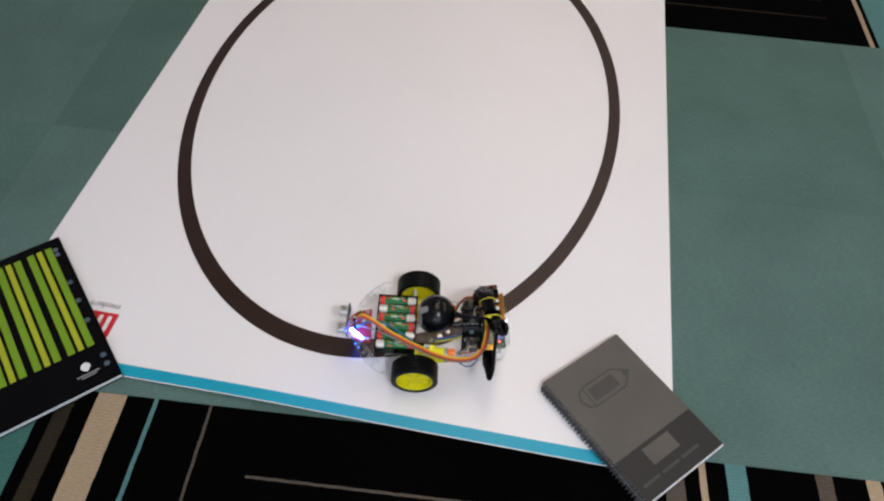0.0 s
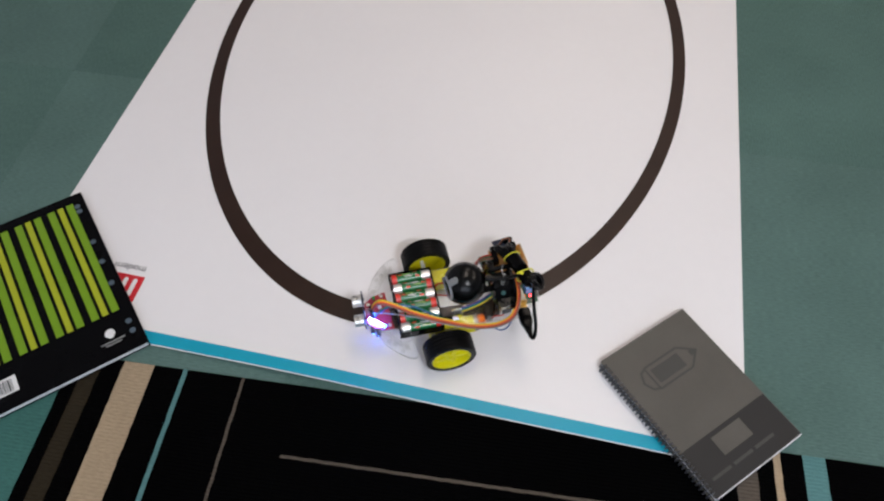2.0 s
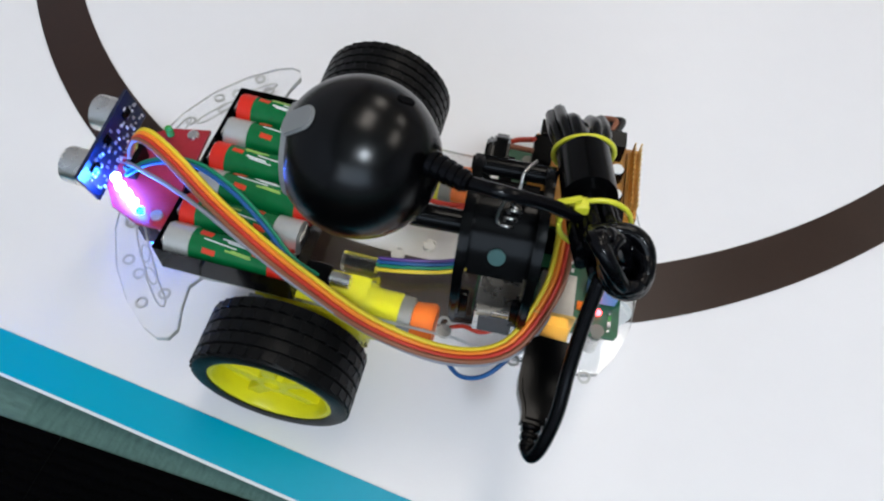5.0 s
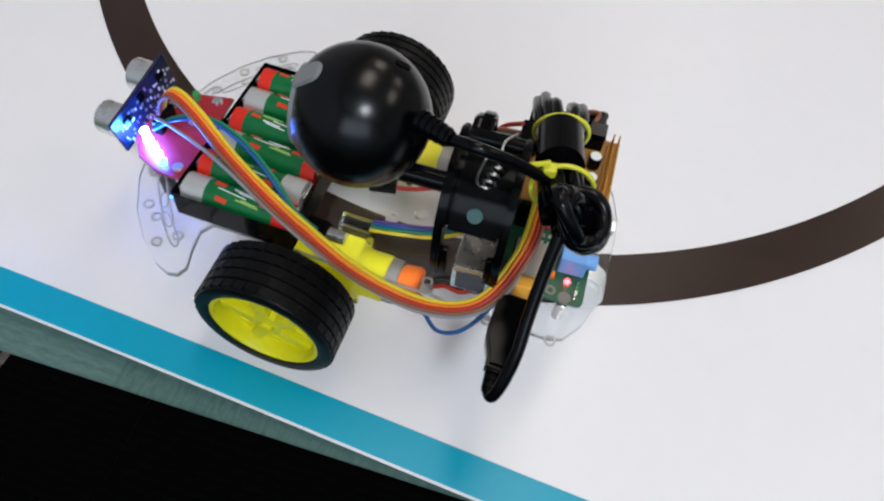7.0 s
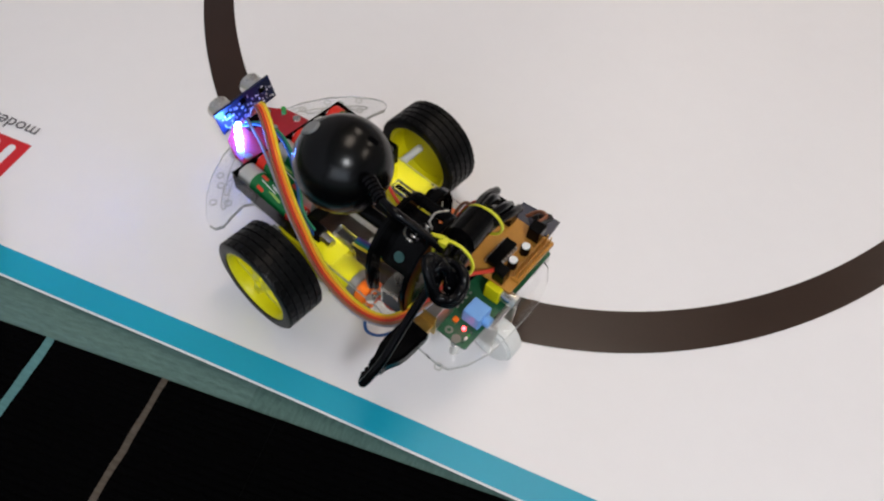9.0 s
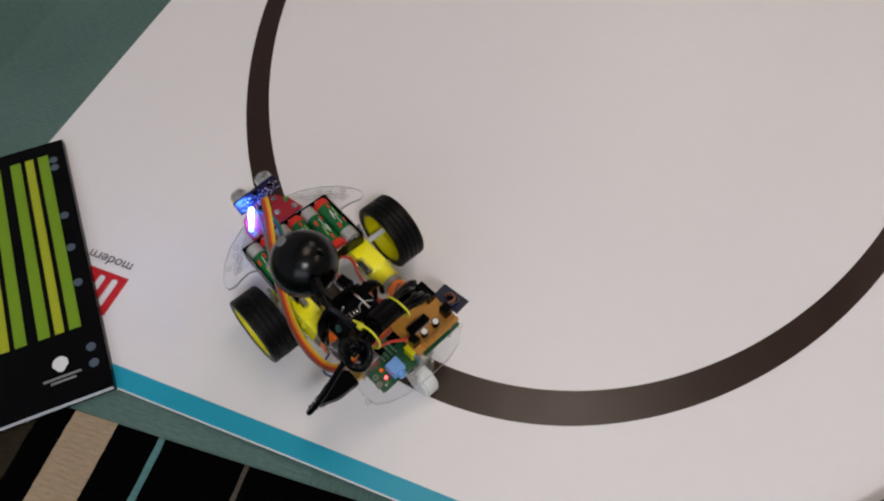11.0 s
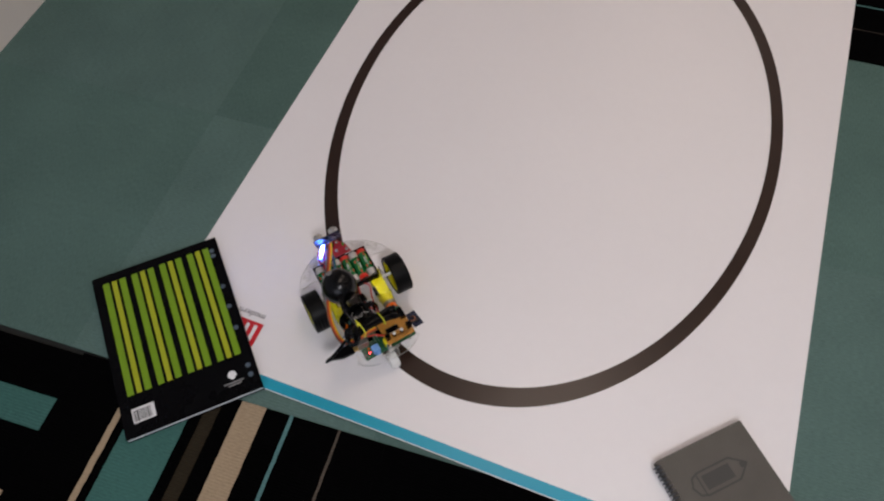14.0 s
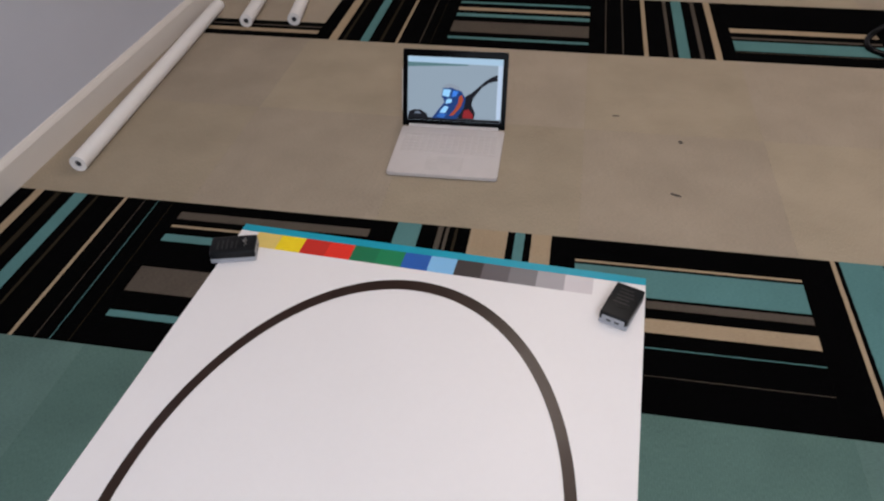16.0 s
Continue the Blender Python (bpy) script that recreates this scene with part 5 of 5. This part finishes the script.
    for k, name in enumerate(("yellow", "orange", "red", "brown")):
        pts = []
        for i, p in enumerate(path):
            p = Vector(p)
            d = (Vector(path[min(i + 1, len(path) - 1)]) - Vector(path[max(i - 1, 0)])).normalized()
            side = d.cross(Vector((0, 0, 1))).normalized()
            pts.append(p - side * (0.0018 * (k - 1.5)) * -1 + Vector((0, 0, 0.0005 * math.sin(i * 1.3 + k))))
        part("ribbon_wire", tube(pts, 0.00105, 6, steps=6), WIRES[name], robot, name + " wire of a ribbon cable")
    part("ribbon_wire", tube([(0.0840, 0.0020, 0.060), (0.0770, 0.0060, 0.0640), (0.0600, 0.0130, 0.0660), (0.0400, 0.0230, 0.0680), (0.0150, 0.0360, 0.0660), (-0.0080, 0.0470, 0.0640), (-0.0380, 0.0580, 0.0610), (-0.0670, 0.0615, 0.0585), (-0.0890, 0.0560, 0.0640), (-0.1000, 0.0400, 0.0770), (-0.1010, 0.0180, 0.0860)], 0.0010, 6), WIRES["grey"], robot, "grey wire of a ribbon cable")
    for k, name in enumerate(("green", "blue")):
        part("ribbon_wire", tube([(0.0830, 0.0050 + 0.002 * k, 0.0580), (0.0700, 0.0020 + 0.002 * k, 0.0660), (0.0520, 0.0020 + 0.002 * k, 0.0700), (0.0340, 0.0090 + 0.002 * k, 0.0690), (0.0160, 0.0210 + 0.002 * k, 0.0665), (0.0010, 0.0330 + 0.002 * k, 0.0630), (-0.0100, 0.0340 + 0.002 * k, 0.0530)], 0.00095, 6), WIRES[name], robot, name + " wire")
    for k, name in enumerate(("yellow", "green", "blue", "violet")):
        part("ribbon_wire", tube([(-0.0290, 0.0230 - 0.0018 * k, P + 0.004), (-0.0420, 0.0225 - 0.0018 * k, P + 0.006), (-0.0580, 0.0190 - 0.0018 * k, P + 0.006), (-0.0740, 0.0150 - 0.0018 * k, P + 0.012)], 0.0009, 6), WIRES[name], robot, name + " wire")
    part("motor_wire", tube([(-0.0590, 0.0420, 0.0300), (-0.0640, 0.0500, 0.0360), (-0.0720, 0.0580, 0.0400), (-0.0820, 0.0570, 0.0450), (-0.0910, 0.0470, 0.0530), (-0.0950, 0.0300, 0.0560)], 0.0010, 6), WIRES["blue"], robot, "blue motor wire")
    part("motor_wire", tube([(-0.0590, 0.0380, 0.0320), (-0.0680, 0.0400, 0.0470), (-0.0780, 0.0420, 0.0500), (-0.0900, 0.0330, 0.0520), (-0.0960, 0.0200, 0.0540)], 0.0010, 6), WIRES["red"], robot, "red motor wire")
    part("motor_wire", tube([(-0.0590, 0.0360, 0.0340), (-0.0660, 0.0360, 0.0470), (-0.0770, 0.0380, 0.0520), (-0.0900, 0.0300, 0.0540)], 0.0010, 6), WIRES["black"], robot, "black motor wire")
    part("motor_wire", tube([(-0.0590, -0.0380, 0.0340), (-0.0660, -0.0390, 0.0560), (-0.0740, -0.0370, 0.0720), (-0.0830, -0.0300, 0.0840)], 0.0011, 6), WIRES["red"], robot, "red motor wire")
    part("motor_wire", tube([(-0.0590, -0.0330, 0.0340), (-0.0650, -0.0330, 0.0600), (-0.0720, -0.0300, 0.0760), (-0.0830, -0.0240, 0.0840)], 0.0011, 6), WIRES["brown"], robot, "brown motor wire")
    part("power_wire", tube([(-0.0040, -0.0100, P + 0.003), (-0.0200, -0.0060, P + 0.002), (-0.0380, -0.0060, P + 0.003), (-0.0560, -0.0120, P + 0.006), (-0.0720, -0.0150, P + 0.018)], 0.0012, 6), WIRES["red"], robot, "red power wire")
    part("power_wire", tube([(-0.0020, -0.0200, P + 0.004), (-0.0120, -0.0260, P + 0.004), (-0.0300, -0.0200, P + 0.002), (-0.0560, -0.0160, P + 0.004), (-0.0740, -0.0190, P + 0.014)], 0.0012, 6), WIRES["red"], robot, "red power wire")
    part("power_wire", tube([(-0.1140, -0.0010, 0.0800), (-0.1120, 0.0060, 0.0840), (-0.1080, 0.0140, 0.0870), (-0.1040, 0.0240, 0.0850)], 0.0013, 8), WIRES["red"], robot, "red power wire")
    part("power_wire", tube([(-0.1150, -0.0430, 0.0800), (-0.1180, -0.0510, 0.0810), (-0.1120, -0.0550, 0.0750), (-0.1040, -0.0530, 0.0660)], 0.0013, 8), WIRES["black"], robot, "black power wire")
    part("power_wire", tube([(-0.1130, -0.0430, 0.0800), (-0.1150, -0.0500, 0.0815), (-0.1080, -0.0540, 0.0760), (-0.1010, -0.0510, 0.0660)], 0.0012, 8), WIRES["brown"], robot, "brown power wire")
    part("slide_switch", box(0.0130, 0.0090, 0.0080, pose(-0.0260, -0.0060, P + 0.0045, 0, 0, 10), 0.0008), PLASTIC_BLACK, robot, "black slide switch")
    for x, y in ((-0.0360, 0.0120), (-0.0480, 0.0050), (-0.0620, 0.0430)):
        part("screw", cyl(0.0030, 0.0018, pose(x, y, P + 0.0009), 12, bevel=0.0004), SILVER, robot)


# ---------------- all of it ----------------
floor = build_room()
poster = build_poster()
build_book()
build_notebook()
build_laptop()
build_adapter(pose(0.4535, 0.6075, 0.0004, 0, 0, -18), "black plastic power adapter weighing down the poster corner")
ad, body, az = build_adapter(pose(-0.4690, 0.6110, 0.0004, 0, 0, 108), "black plug-in power adapter with pins up on the poster corner")
for dx, a in ((-0.008, 25), (0.008, -25)):
    part("plug_pin", box(0.0016, 0.0065, 0.016, pose(dx, -0.030, az + 0.008, 0, 0, a), 0.0004), SILVER, body, "steel plug pin")
build_rolls()
build_far_clutter()
robot, wheels = build_robot()
build_carpet(floor)

# the robot's way: seconds, x, y, heading
ROUTE = [
    (0.0, 0.1231, -0.5679, -168.61),
    (0.5, 0.1048, -0.5712, -170.55),
    (1.0, 0.1031, -0.5715, -160.43),
    (1.5, 0.1041, -0.5731, -153.19),
    (2.0, 0.0898, -0.5798, -152.22),
    (2.5, 0.0841, -0.5840, -156.19),
    (3.0, 0.0778, -0.5867, -161.75),
    (3.5, 0.0620, -0.5888, -169.65),
    (4.0, 0.0403, -0.5909, -173.13),
    (4.2, 0.0322, -0.5919, -173.32),
    (6.3, -0.0158, -0.5961, -163.14),
    (6.5, -0.0190, -0.5966, -165.93),
    (7.0, -0.0249, -0.5984, -175.21),
    (7.5, -0.0313, -0.5966, -190.19),
    (8.0, -0.0446, -0.5916, -193.65),
    (8.5, -0.0634, -0.5865, -195.25),
    (8.7, -0.0704, -0.5838, -195.71),
    (10.8, -0.1418, -0.5569, -203.76),
    (11.0, -0.1418, -0.5505, -204.11),
    (11.5, -0.1581, -0.5435, -204.56),
    (12.0, -0.1710, -0.5379, -205.77),
    (12.5, -0.1786, -0.5325, -205.27),
    (13.0, -0.1858, -0.5278, -211.40),
    (13.5, -0.1957, -0.5211, -217.65),
    (14.0, -0.2021, -0.5128, -217.77),
    (14.5, -0.2111, -0.5009, -219.29),
    (15.0, -0.2215, -0.4905, -221.50),
    (15.5, -0.2330, -0.4800, -224.00),
    (16.0, -0.2440, -0.4690, -226.50),
]


def motions():
    rows = [(t, pose(x, y, 0.0003, 0, 0, a)) for t, x, y, a in ROUTE]
    walk(robot, rows)
    # wheels roll by the way that each side goes
    fine = [ROUTE[0]]
    for p, q in zip(ROUTE, ROUTE[1:]):
        n = max(1, math.ceil((q[0] - p[0]) / 0.71))
        fine += [tuple(a + (b - a) * k / n for a, b in zip(p, q)) for k in range(1, n + 1)]
    for wheel, s in wheels:
        turn, keys = 0.0, []
        for k, (t, x, y, a) in enumerate(fine):
            if k:
                _, xo, yo, ao = fine[k - 1]
                h = radians((a + ao) / 2 - 2.5)
                ahead = (x - xo) * math.cos(h) + (y - yo) * math.sin(h)
                turn += (ahead - s * 0.0645 * radians(a - ao)) / 0.0325
            keys.append((t, SKEW @ pose(0, WHEEL_Y[s], 0.0325, 0, math.degrees(turn), 0)))
        walk(wheel, keys)


motions()
